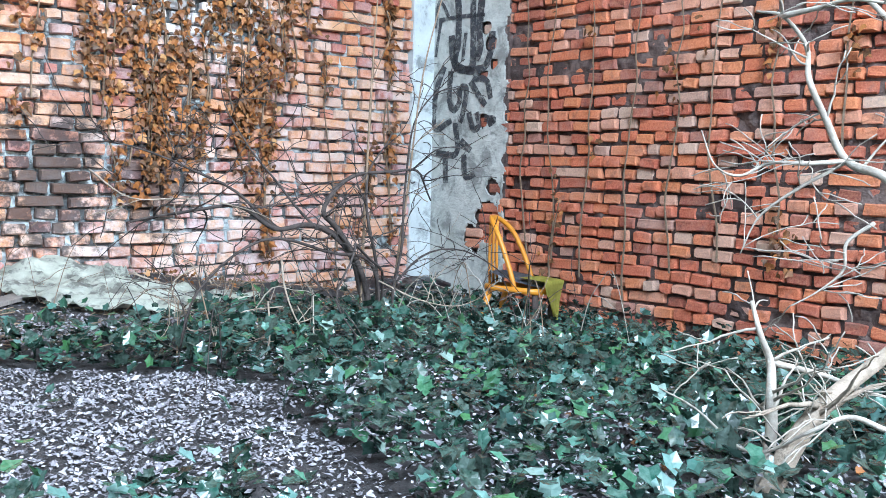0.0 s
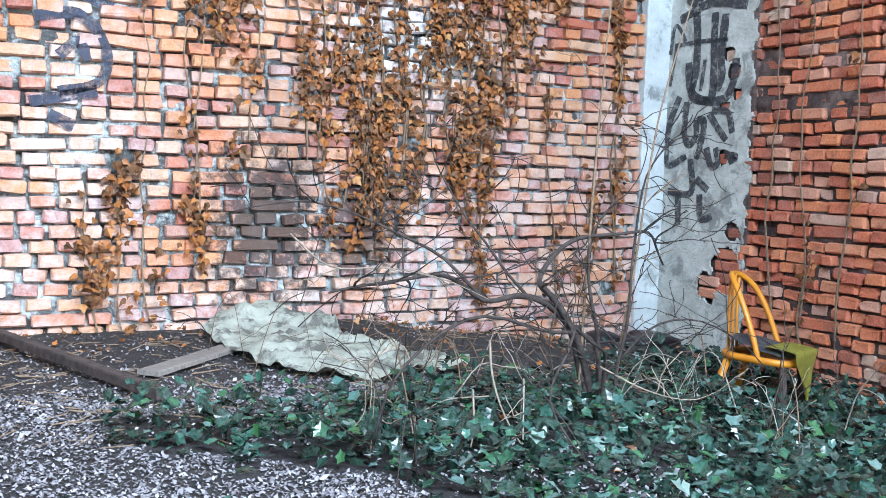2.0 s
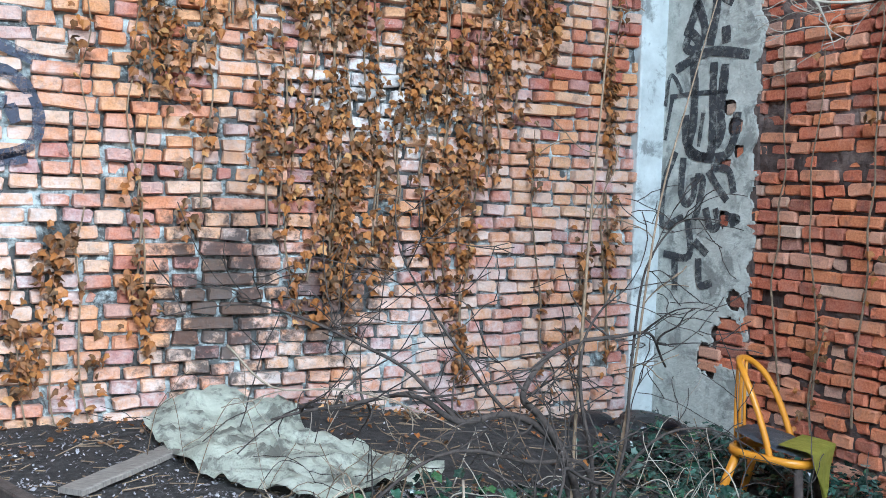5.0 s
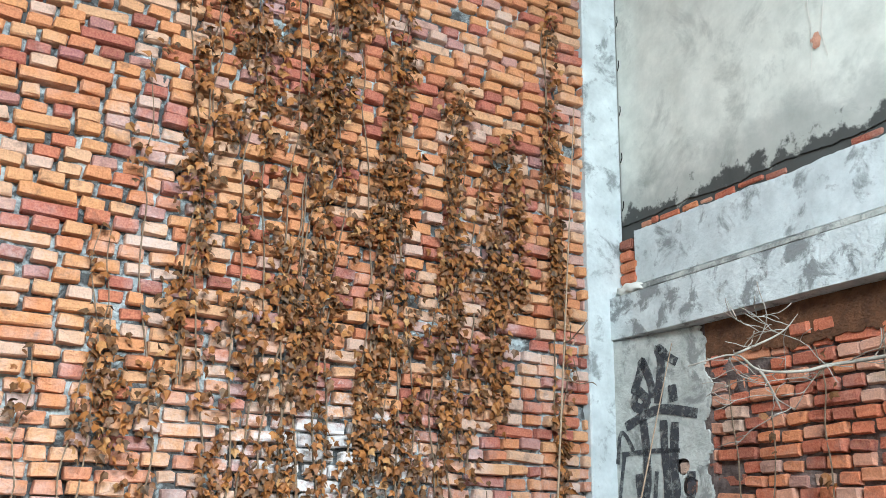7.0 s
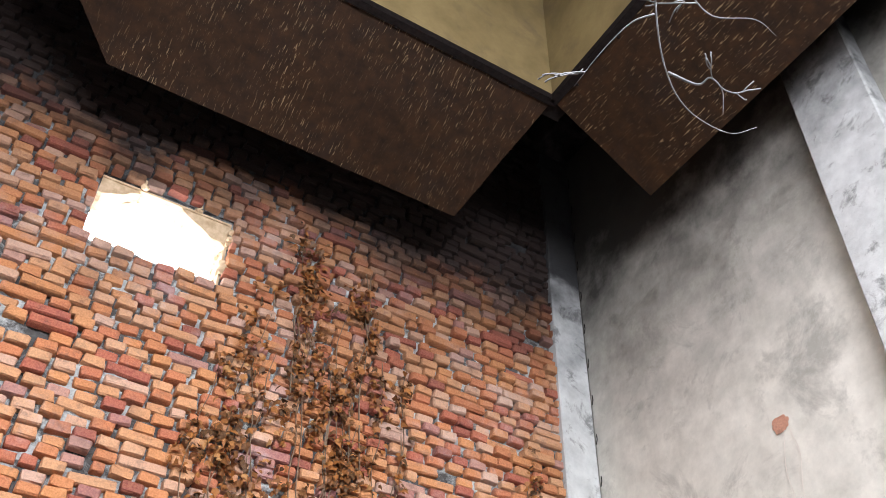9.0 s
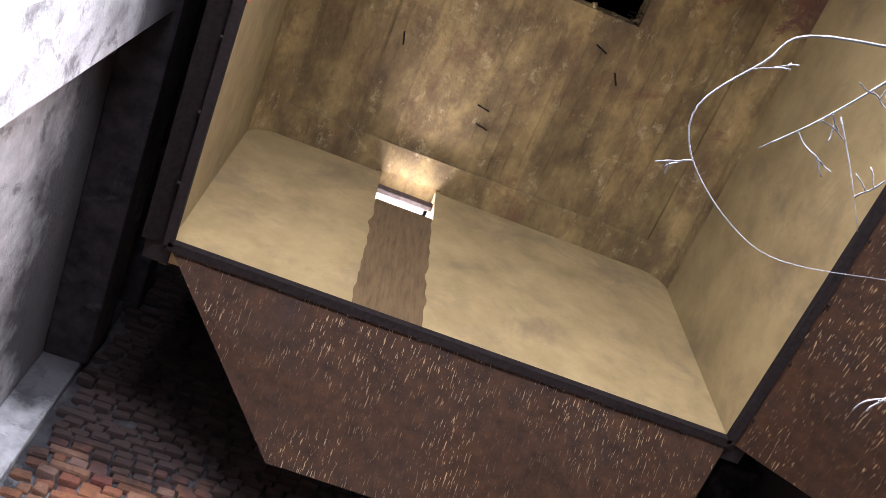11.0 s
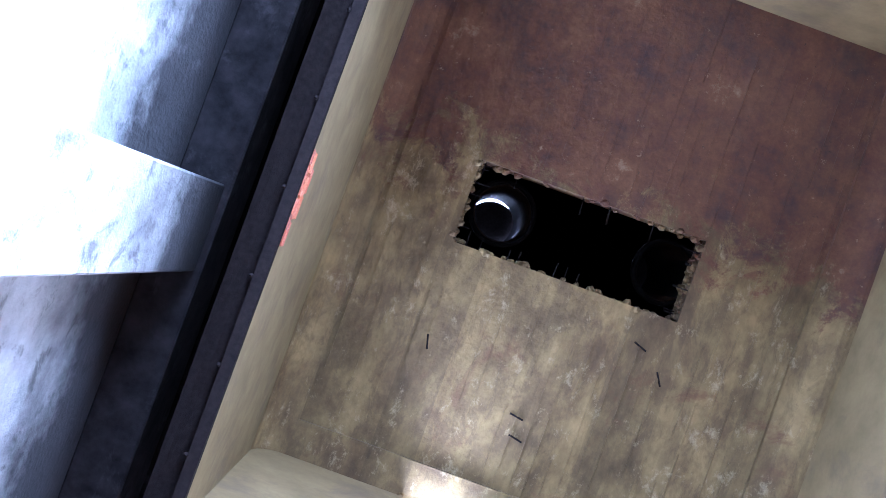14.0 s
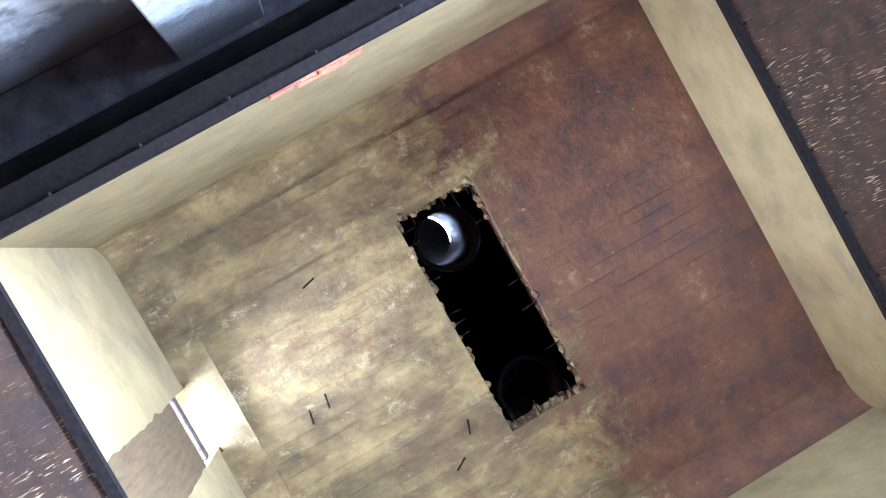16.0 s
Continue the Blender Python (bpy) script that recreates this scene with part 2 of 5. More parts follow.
M_STREAK = plain_material("wet_streak", (0.055, 0.032, 0.010), (0.12, 0.078, 0.028), 9, 0.95, bumps=0.1, stretch=(3, 1, 0.4))
M_HOODTOP = plain_material("hood_ceiling", (0.075, 0.048, 0.016), (0.31, 0.225, 0.085), 2.4, 0.85, c3=(0.075, 0.042, 0.017), spots=0.57, big=1.3, bumps=0.5, dist=0.02, stretch=(1.25, 0.8, 1), red=True, boards=0.2)
M_RUST = plain_material("rusted_sheet", (0.018, 0.0068, 0.0016), (0.072, 0.030, 0.0075), 9, 0.7, 0.0, c3=(0.035, 0.02, 0.014), big=2)
def add_drips(m):
    """Fine pale drips and flecks of droppings running down the sheet."""
    t = m.node_tree
    b = t.nodes["Principled BSDF"]
    old = b.inputs["Base Color"].links[0].from_socket
    f = ramp(t, noise_tex(t, 40, 3, 0.6, (2.4, 0.3, 0.3)), [(0.60, (0, 0, 0)), (0.66, (0.9, 0.9, 0.9))])
    g = ramp(t, noise_tex(t, 1.4, 4), [(0.4, (0.1, 0.1, 0.1)), (0.6, (1, 1, 1))])
    t.links.new(mixed(t, mixed(t, 1.0, f, g, "MULTIPLY"), old, (0.50, 0.38, 0.22)), b.inputs["Base Color"])


add_drips(M_RUST)
M_FLUE = plain_material("dark_flue", (0.008, 0.005, 0.003), (0.04, 0.019, 0.008), 9, 0.5, c3=(0.006, 0.005, 0.005), big=2)
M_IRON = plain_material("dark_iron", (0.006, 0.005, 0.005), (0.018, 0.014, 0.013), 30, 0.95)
# near-black concrete for the beam, brackets and ceiling outside the hood
M_DARKCONCRETE = plain_material("near_black_concrete", (0.008, 0.008, 0.009), (0.035, 0.033, 0.035), 6, 0.95, c3=(0.09, 0.088, 0.09), spots=0.64, big=2)
for dull in (M_IRON, M_DARKCONCRETE, M_FLUE):
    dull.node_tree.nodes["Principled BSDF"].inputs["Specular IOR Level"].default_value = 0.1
M_SOIL = plain_material("soil", (0.02, 0.017, 0.017), (0.095, 0.085, 0.083), 22, 0.95, bumps=1.0, dist=0.03, c3=(0.035, 0.03, 0.03), spots=0.55, big=1.5)
M_CLOTH = plain_material("dusty_canvas", (0.58, 0.60, 0.51), (0.84, 0.85, 0.75), 12, 0.95, bumps=0.9, dist=0.01, c3=(0.22, 0.21, 0.18), spots=0.57, big=7, crisp=0.02)
M_WOOD = plain_material("grey_wood", (0.14, 0.12, 0.105), (0.31, 0.275, 0.245), 20, 0.9, bumps=0.8, stretch=(1, 6, 1))
M_DARKWOOD = plain_material("dark_wood", (0.025, 0.018, 0.016), (0.10, 0.075, 0.065), 20, 0.9, bumps=0.8)
M_BARK = plain_material("bark", (0.016, 0.012, 0.011), (0.075, 0.058, 0.05), 40, 0.9, bumps=0.8)
M_PALE = plain_material("pale_bark", (0.23, 0.19, 0.15), (0.43, 0.39, 0.33), 30, 0.85, bumps=0.6)
M_TRUNK = plain_material("trunk_bark", (0.18, 0.14, 0.10), (0.38, 0.31, 0.24), 30, 0.9, bumps=0.9)
M_TWIG = plain_material("grey_twig", (0.10, 0.108, 0.112), (0.23, 0.245, 0.25), 30, 0.85, bumps=0.6)
M_STEM = plain_material("vine_stem", (0.12, 0.08, 0.05), (0.28, 0.2, 0.13), 40, 0.9)
M_ORANGE = plain_material("orange_lacquer", (0.50, 0.18, 0.01), (0.66, 0.28, 0.02), 6, 0.38, bumps=0.1, c3=(0.34, 0.14, 0.03), spots=0.68, big=9)
M_BAG = plain_material("black_plastic", (0.006, 0.006, 0.008), (0.022, 0.022, 0.026), 12, 0.35, c3=(0.30, 0.31, 0.33), spots=0.70, big=16, crisp=-0.02)
M_PAD = plain_material("seat_pad", (0.06, 0.068, 0.085), (0.17, 0.185, 0.22), 25, 0.4, c3=(0.45, 0.48, 0.5), spots=0.66, big=22)
M_OLIVE = plain_material("olive_cloth", (0.36, 0.34, 0.04), (0.56, 0.52, 0.10), 30, 0.8, bumps=0.5)
def spray_material(name, c1, c2, thin=0.0):
    """Thin sprayed paint that has partly worn off."""
    m = plain_material(name, c1, c2, 30, 0.7)
    t = m.node_tree
    a = ramp(t, noise_tex(t, 22, 6, 0.75), [(0.30 + thin, (0.2, 0.2, 0.2)), (0.48 + thin, (0.97 - thin, 0.97 - thin, 0.97 - thin))])
    t.links.new(a, t.nodes["Principled BSDF"].inputs["Alpha"])
    return m


M_SPRAY = spray_material("spray_paint", (0.025, 0.025, 0.028), (0.07, 0.07, 0.078), 0.05)
M_SPRAYBLUE = spray_material("spray_paint_blue", (0.02, 0.024, 0.045), (0.06, 0.07, 0.11), 0.05)
# the pale blue-green upper stops paint sky sheen onto some leaves
M_IVY = leaf_material("ivy_leaf", [(0, (0.002, 0.010, 0.004)), (0.38, (0.003, 0.016, 0.009)), (0.56, (0.008, 0.040, 0.026)), (0.72, (0.016, 0.068, 0.048)), (0.82, (0.038, 0.125, 0.028)), (0.9, (0.05, 0.14, 0.11)), (0.96, (0.09, 0.17, 0.155)), (1, (0.22, 0.29, 0.25))], 0.2)
M_DRY = leaf_material("dry_leaf", [(0, (0.02, 0.008, 0.004)), (0.3, (0.09, 0.03, 0.008)), (0.65, (0.25, 0.077, 0.013)), (0.9, (0.41, 0.145, 0.027)), (1, (0.52, 0.29, 0.11))], 0.6)
M_CHIP = leaf_material("litter", [(0, (0.10, 0.09, 0.10)), (0.45, (0.22, 0.205, 0.225)), (0.85, (0.35, 0.33, 0.35)), (1, (0.50, 0.48, 0.49))], 0.85)

# ---- building helpers ----
def part(name, bm, material, parent=None, label="", smooth=False):
    me = bpy.data.meshes.new(name)
    bmesh.ops.recalc_face_normals(bm, faces=bm.faces)
    bm.to_mesh(me)
    bm.free()
    return mesh_part(name, me, material, parent, label, smooth)


def mesh_part(name, me, material, parent=None, label="", smooth=False):
    me.materials.append(material)
    if smooth:
        me.shade_smooth()
    ob = new(name, me)
    ob.parent = parent
    if label:
        ob["label"] = label
    return ob


def empty(name, m):
    ob = new(name)
    ob.empty_display_size = 0.1
    ob.matrix_world = m
    bpy.context.view_layer.update()
    return ob


def box(bm, x0, x1, y0, y1, z0, z1):
    v = [bm.verts.new(p) for p in ((x0, y0, z0), (x1, y0, z0), (x1, y1, z0), (x0, y1, z0), (x0, y0, z1), (x1, y0, z1), (x1, y1, z1), (x0, y1, z1))]
    for q in ((0, 3, 2, 1), (4, 5, 6, 7), (0, 1, 5, 4), (1, 2, 6, 5), (2, 3, 7, 6), (3, 0, 4, 7)):
        bm.faces.new([v[i] for i in q])
    return v


def boxes(name, dims, material, parent=None, label="", bevel=0.0):
    bm = bmesh.new()
    for d in dims:
        box(bm, *d)
    if bevel:
        bmesh.ops.bevel(bm, geom=bm.edges[:], offset=bevel, segments=1, affect="EDGES", clamp_overlap=True)
    return part(name, bm, material, parent, label)


def tube(bm, points, radii, sides=6):
    rings, last = [], None
    pts = [Vector(p) for p in points]
    for i, p in enumerate(pts):
        d = (pts[min(i + 1, len(pts) - 1)] - pts[max(i - 1, 0)]).normalized()
        if last is None:
            a = d.orthogonal().normalized()
        else:
            a = (last - d * last.dot(d)).normalized()
        last = a
        b = d.cross(a)
        r = radii[i] if isinstance(radii, (list, tuple)) else radii
        rings.append([bm.verts.new(p + (a * math.cos(k * math.tau / sides) + b * math.sin(k * math.tau / sides)) * r) for k in range(sides)])
    for p, q in zip(rings, rings[1:]):
        for k in range(sides):
            bm.faces.new((p[k], p[(k + 1) % sides], q[(k + 1) % sides], q[k]))
    bm.faces.new(rings[0][::-1])
    bm.faces.new(rings[-1])


def smooth_path(pts, n=6):
    """A Catmull-Rom line through the points."""
    p = [Vector(q) for q in pts]
    p = [2 * p[0] - p[1]] + p + [2 * p[-1] - p[-2]]
    out = []
    for i in range(1, len(p) - 2):
        for k in range(n):
            t = k / n
            a, b, c, d = p[i - 1], p[i], p[i + 1], p[i + 2]
            out.append(0.5 * (2 * b + (c - a) * t + (2 * a - 5 * b + 4 * c - d) * t * t + (3 * b - a - 3 * c + d) * t ** 3))
    return out + [p[-2]]


def ground_z(x, y):
    """The ground falls towards the brick wall on the east and is uneven."""
    z = 0.05 - 0.30 * min(max((x + 2.6) / 2.4, 0), 1)
    z -= 0.07 * min(max((-y - 4) / 1.5, 0), 1)
    z += 0.03 * math.exp(-((y + 0.1) / 0.5) ** 2) * (1 if x < -0.9 else max(0, -x / 0.9))
    z += 0.035 * noise.noise((x * 1.3, y * 1.3, 0)) + 0.02 * noise.noise((x * 4, y * 4, 3))
    heap = math.exp(-(((x + 1.9) / 0.75) ** 2 + ((y + 0.75) / 0.5) ** 2))
    heap2 = math.exp(-(((x + 0.75) / 0.4) ** 2 + ((y + 0.75) / 0.35) ** 2))
    pit = math.exp(-(((x + 0.95) / 0.4) ** 2 + ((y + 1.95) / 0.4) ** 2))
    return z + 0.09 * heap + 0.14 * heap2 - 0.09 * pit

# ---- the setting ----
WEST, SOUTH, ROOF = -6.4, -7.6, 10.4

def make_ground():
    bm = bmesh.new()
    xs = [-300, -60, -20, -9] + [-6.6 + 0.1 * i for i in range(68)] + [0.3, 5, 20, 60, 300]
    ys = [-300, -60, -25, -12] + [-7.8 + 0.1 * i for i in range(80)] + [0.3, 5, 20, 60, 300]
    grid = [[bm.verts.new((x, y, ground_z(x, y) if -6.7 < x < 0.2 and -7.9 < y < 0.2 else -0.1)) for y in ys] for x in xs]
    for i in range(len(xs) - 1):
        for j in range(len(ys) - 1):
            bm.faces.new((grid[i][j], grid[i + 1][j], grid[i + 1][j + 1], grid[i][j + 1]))
    return tagged(part("ground", bm, M_SOIL, smooth=True), "dark uneven soil with dust and litter", "ground", kind="structure")

make_ground()

# north wall with its window
WX0, WX1, WZ0, WZ1 = -4.26, -3.27, 5.96, 6.60
DX0, DX1, DZ0, DZ1 = -4.36, -3.82, 9.42, 10.118
wall_north = boxes("wall_north", [
    (WEST - 0.3, WX0, 0.075, 0.36, -0.6, WZ1), (WX1, 0.3, 0.075, 0.36, -0.6, WZ1), (WX0, WX1, 0.075, 0.36, -0.6, WZ0),
    (WEST - 0.3, 0.3, 0.075, 0.36, WZ1, ROOF)], M_MORTAR)
tagged(wall_north, "tall red brick wall with lime traces and wide grey mortar joints", "wall", kind="structure")
tagged(boxes("window_reveal", [(WX0, WX1 - 0.02, 0.08, 0.355, WZ1 - 0.02, WZ1 - 0.002), (WX1 - 0.02, WX1 - 0.002, 0.08, 0.355, WZ0, WZ1 - 0.002)], M_STRAW), "pale loam lining of the window opening", "window", kind="structure")


def window_corners():
    """Loam that rounds the upper corners of the window opening."""
    rng = random.Random(14)
    bm = bmesh.new()
    for x0, side, w, h in ((WX0, 1, 0.30, 0.15), (WX1 - 0.02, -1, 0.34, 0.22)):
        for y0, y1 in ((0.09, 0.2), (0.202, 0.35)):
            rim = [(x0, WZ1 - 0.021)] + [(x0 + side * w * math.cos(k * math.pi / 12) ** 1.6 * rng.uniform(0.85, 1.1), WZ1 - 0.021 - h * math.sin(k * math.pi / 12) ** 1.6 * rng.uniform(0.85, 1.1)) for k in range(7)]
            a, b = [[bm.verts.new((x, y, z)) for x, z in rim] for y in (y0, y1)]
            bm.faces.new(a)
            bm.faces.new(b[::-1])
            for k in range(len(a)):
                bm.faces.new((a[k], b[k], b[(k + 1) % len(a)], a[(k + 1) % len(a)]))
    tagged(part("window_corners", bm, M_STRAW), "crumbling loam in the upper corners of the window", "window", kind="structure")


window_corners()
wall_east_low = boxes("wall_east_lower", [(0.08, 0.36, SOUTH, 0.0, -0.8, 2.80)], M_MORTAR_E)
tagged(wall_east_low, "red brick infill wall below a concrete beam", "wall", kind="structure")
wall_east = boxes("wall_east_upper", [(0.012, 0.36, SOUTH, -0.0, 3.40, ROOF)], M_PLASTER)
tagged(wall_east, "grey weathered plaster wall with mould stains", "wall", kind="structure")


def ragged_coat(name, x, depth, y0, y1, low, high, mat, label, category, seed, rag_low=0.0, rag_high=0.0, owner=None):
    """A coat of plaster on the east wall whose lower and upper edges are broken unevenly."""
    bm = bmesh.new()
    n = int((y0 - y1) / 0.022)
    rows = []
    for i in range(n + 1):
        y = y0 + (y1 - y0) * i / n
        rough = lambda k: noise.noise((y * 2.3, seed, k)) + 0.6 * noise.noise((y * 9, seed, k + 3)) + 0.5 * noise.noise((y * 31, seed, k + 5))
        lo, hi = low + rag_low * rough(0), high + rag_high * rough(11)
        ripple = [0.004 * noise.noise((y * 6, seed, k)) for k in range(2)]
        rows.append([bm.verts.new(q) for q in ((x + depth, y, lo), (x + ripple[0], y, lo), (x + ripple[1], y, hi), (x + depth, y, hi))])
    for a, b in zip(rows, rows[1:]):
        for k in range(4):
            bm.faces.new((a[k], a[(k + 1) % 4], b[(k + 1) % 4], b[k]))
    bm.faces.new(rows[0])
    bm.faces.new(rows[-1][::-1])
    ob = part(name, bm, mat, owner)
    return tagged(ob, label, category, kind="structure")


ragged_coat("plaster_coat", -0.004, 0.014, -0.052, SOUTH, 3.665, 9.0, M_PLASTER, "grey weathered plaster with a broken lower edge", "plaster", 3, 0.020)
ragged_coat("wall_east_band", -0.04, 0.05, -0.21, SOUTH, 3.185, 3.575, M_WHITE, "whitewashed plaster band above the concrete beam", "wall", 5, 0.0, 0.014)
ragged_coat("mortar_crust", -0.085, 0.04, -0.24, SOUTH, 3.128, 3.158, M_COLUMN, "rough grey mortar crust along the top of the beam", "mortar", 9, 0.004, 0.014)
ragged_coat("brown_render", -0.010, 0.05, -0.80, SOUTH, 2.56, 2.80, M_EARTH, "crumbling brown render under the concrete beam", "plaster", 12, 0.055)
tagged(boxes("wall_west", [(WEST - 0.36, WEST, SOUTH, 0.014, -0.6, ROOF)], M_WHITE), "whitewashed plaster wall, sooted and shaded in its colour near the top", "wall", kind="structure")
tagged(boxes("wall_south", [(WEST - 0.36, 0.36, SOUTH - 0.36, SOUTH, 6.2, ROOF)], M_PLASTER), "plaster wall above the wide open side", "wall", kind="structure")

def mortar_bed(owner, u0, u1, z0, z1, place, skip, mat, deep):
    """The mortar between the bricks: in places nearly flush, in places washed out deeply."""
    nu, nz = int((u1 - u0) / 0.028), int((z1 - z0) / 0.028)
    verts, faces = [], []
    for i in range(nu + 1):
        for j in range(nz + 1):
            u, z = u0 + (u1 - u0) * i / nu, z0 + (z1 - z0) * j / nz
            d = deep + (0.010 * min(max((z - 1.8) / 2.2, 0), 1) if deep < 0.033 else 0) + 0.034 * noise.noise((u * 2.2, z * 2.2, 4)) + 0.026 * noise.noise((u * 13, z * 13, 8))
            verts.append(place(u, z, min(max(d, 0.008), 0.072)))
    for i in range(nu):
        for j in range(nz):
            if not skip(u0 + (u1 - u0) * (i + 0.5) / nu, z0 + (z1 - z0) * (j + 0.5) / nz):
                k = i * (nz + 1) + j
                faces.append((k, k + nz + 1, k + nz + 2, k + 1))
    me = bpy.data.meshes.new("mortar_bed")
    me.from_pydata(verts, [], faces)
    mesh_part("mortar_bed", me, mat, owner, "grey mortar washed out between the bricks")


mortar_bed(wall_north, WEST + 0.25, -0.25, -0.3, 9.1, lambda u, z, d: (u, d, z), lambda u, z: WX0 < u < WX1 and WZ0 < z < WZ1, M_MORTAR, 0.0325)
mortar_bed(wall_east_low, SOUTH, -0.3, -0.7, 2.8, lambda u, z, d: (d, u, z), lambda u, z: False, M_MORTAR_E, 0.034)


def concrete_beam():
    bm = bmesh.new()
    n = 60
    rows = []
    for i in range(n + 1):
        y = 0.012 - (0.012 - SOUTH) * i / n
        d = [0.006 * noise.noise((y * 5, k * 7.3, 1)) for k in range(4)]
        rows.append([bm.verts.new(p) for p in ((0.075, y, 2.80 + d[0]), (-0.14 + d[1], y, 2.80 + d[0]), (-0.14 + d[1], y, 3.10 + d[2]), (-0.03, y, 3.145 + d[3]), (0.014, y, 3.145 + d[3]))])
    for a, b in zip(rows, rows[1:]):
        for k in range(5):
            bm.faces.new((a[k], a[(k + 1) % 5], b[(k + 1) % 5], b[k]))
    bm.faces.new(rows[0]); bm.faces.new(rows[-1][::-1])
    tagged(part("beam_east", bm, M_BEAM), "weathered concrete beam with flaking whitewash", "beam", kind="structure")

concrete_beam()
tagged(boxes("pier_northeast", [(-0.33, -0.0, -0.045, 0.075, -0.4, 9.1)], M_WHITE, bevel=0.01), "narrow whitewashed concrete pier in the corner", "pier", kind="structure")
tagged(boxes("capital_northeast", [(-0.42, 0.0, -0.5, 0.075, 9.1, 9.5)], M_DARKCONCRETE, bevel=0.01), "near-black concrete bracket on top of the corner pier", "pier", kind="structure")
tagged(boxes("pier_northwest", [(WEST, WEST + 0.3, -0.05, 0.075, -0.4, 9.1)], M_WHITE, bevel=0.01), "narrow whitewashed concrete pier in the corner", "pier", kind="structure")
tagged(boxes("capital_northwest", [(WEST, WEST + 0.42, -0.5, 0.075, 9.1, 9.5)], M_DARKCONCRETE, bevel=0.01), "near-black concrete bracket on top of the corner pier", "pier", kind="structure")

COLUMN_SPOTS = ((0.59, 1.92, 0.055, 0.05), (0.64, 1.80, 0.06, 0.055), (0.57, 1.56, 0.05, 0.03), (0.58, 1.21, 0.045, 0.06), (0.67, 1.64, 0.035, 0.04), (0.66, 0.42, 0.13, 0.16), (0.50, 0.30, 0.10, 0.10), (0.70, 0.70, 0.07, 0.06))


def column_x(u):
    """The column's face stands proud at the corner and runs out flush with the bricks."""
    return -0.125 + 0.10 * min(max(u, 0), 0.85) / 0.8


def ragged_column():
    """The plastered column under the beam, with a broken edge and spots where the plaster has fallen off."""
    bm = bmesh.new()
    nu, nz = 46, 150
    grid = [[bm.verts.new((column_x(0.045 + 0.019 * i) + 0.004 * noise.noise((i * 0.3, j * 0.3, 2)), -(0.045 + 0.019 * i), -0.5 + 0.022 * j)) for j in range(nz + 1)] for i in range(nu + 1)]
    for i in range(nu):
        for j in range(nz):
            u, z = 0.055 + 0.019 * i, -0.49 + 0.022 * j
            if u > 0.80 + 0.06 * noise.noise((z * 4, 5, 0)) + 0.045 * noise.noise((z * 15, 2, 0)):
                continue
            wob = 0.35 * noise.noise((u * 14, z * 14, 6)) + 0.3 * noise.noise((u * 40, z * 40, 1))
            if any(math.hypot((u - a) / w, (z - b) / h) < 1 + wob for a, b, w, h in COLUMN_SPOTS):
                continue
            bm.faces.new((grid[i][j], grid[i + 1][j], grid[i + 1][j + 1], grid[i][j + 1]))
    loose = [v for v in bm.verts if not v.link_faces]
    bmesh.ops.delete(bm, geom=loose, context="VERTS")
    rim = [v for v in bm.verts if any(len(e.link_faces) == 1 for e in v.link_edges) and v.co.y < -0.06]
    for _ in range(2):
        bmesh.ops.smooth_vert(bm, verts=rim, factor=0.5, use_axis_y=True, use_axis_z=True)
    for v in rim:
        v.co.y += 0.012 * noise.noise(v.co * 60)
        v.co.z += 0.012 * noise.noise(v.co * 60 + Vector((5, 0, 0)))
    bmesh.ops.solidify(bm, geom=bm.faces[:], thickness=0.02)
    tagged(part("column_east", bm, M_COLUMN), "grey plastered column face with a broken edge", "column", kind="structure")
    rng = random.Random(31)
    core = tagged(boxes("column_core", [(-0.005, 0.075, -0.80, -0.05, -0.5, 2.80)], M_MORTAR_E), "brick core of the column behind the plaster", "column", kind="structure")
    for u, z, w, h in COLUMN_SPOTS:
        n = max(1, round(2 * h / 0.085))
        for k in range(n):
            bm = bmesh.new()
            zz = z - n * 0.0425 + k * 0.085
            box(bm, column_x(u) + 0.012, 0.0, -w * 0.95, w * 0.95, 0, 0.07)
            bmesh.ops.bevel(bm, geom=bm.edges[:], offset=0.008, segments=1, affect="EDGES")
            o = part("brick", bm, M_BRICK_E, core)
            o.location = (0, -u + rng.uniform(-0.01, 0.01), zz)


ragged_column()
for name, d in (("pilaster_east", (-0.16, 0.0, -3.31, -2.76, 3.62, ROOF)), ("pilaster_west", (WEST, WEST + 0.3, -3.53, -2.98, -0.4, 8.05))):
    tagged(boxes(name, [d], M_WHITE, bevel=0.012), "whitewashed concrete pilaster", "pilaster", kind="structure")
tagged(boxes("beam_west", [(WEST, WEST + 0.34, SOUTH, -0.05, 8.052, 8.6)], M_DARKCONCRETE, bevel=0.012), "near-black concrete beam high on the wall", "beam", kind="structure")

# ---- hood under the roof ----
HX0, HX1, HY0, HY1, HZ, HC = -5.62, -1.46, -6.4, -1.66, 7.45, 10.12
CX0, CX1, CY0, CY1 = -4.69, -2.73, -4.45, -3.74
T = 0.14
tagged(boxes("hood_wall_north", [(HX0 - T, DX0, HY1, HY1 + T, HZ, HC), (DX1, HX1 + T, HY1, HY1 + T, HZ, HC), (DX0, DX1, HY1, HY1 + T, HZ, DZ0)], M_HOOD), "yellowish plastered wall of the hood with a vent slot", "wall", kind="structure")
tagged(boxes("hood_wall_south", [(HX0 - T, HX1 + T, HY0 - T, HY0, 8.85, HC)], M_HOOD), "yellowish plastered wall of the hood", "wall", kind="structure")
tagged(boxes("hood_wall_east", [(HX1, HX1 + T, HY0, HY1, HZ, HC)], M_HOOD), "yellowish plastered wall of the hood", "wall", kind="structure")
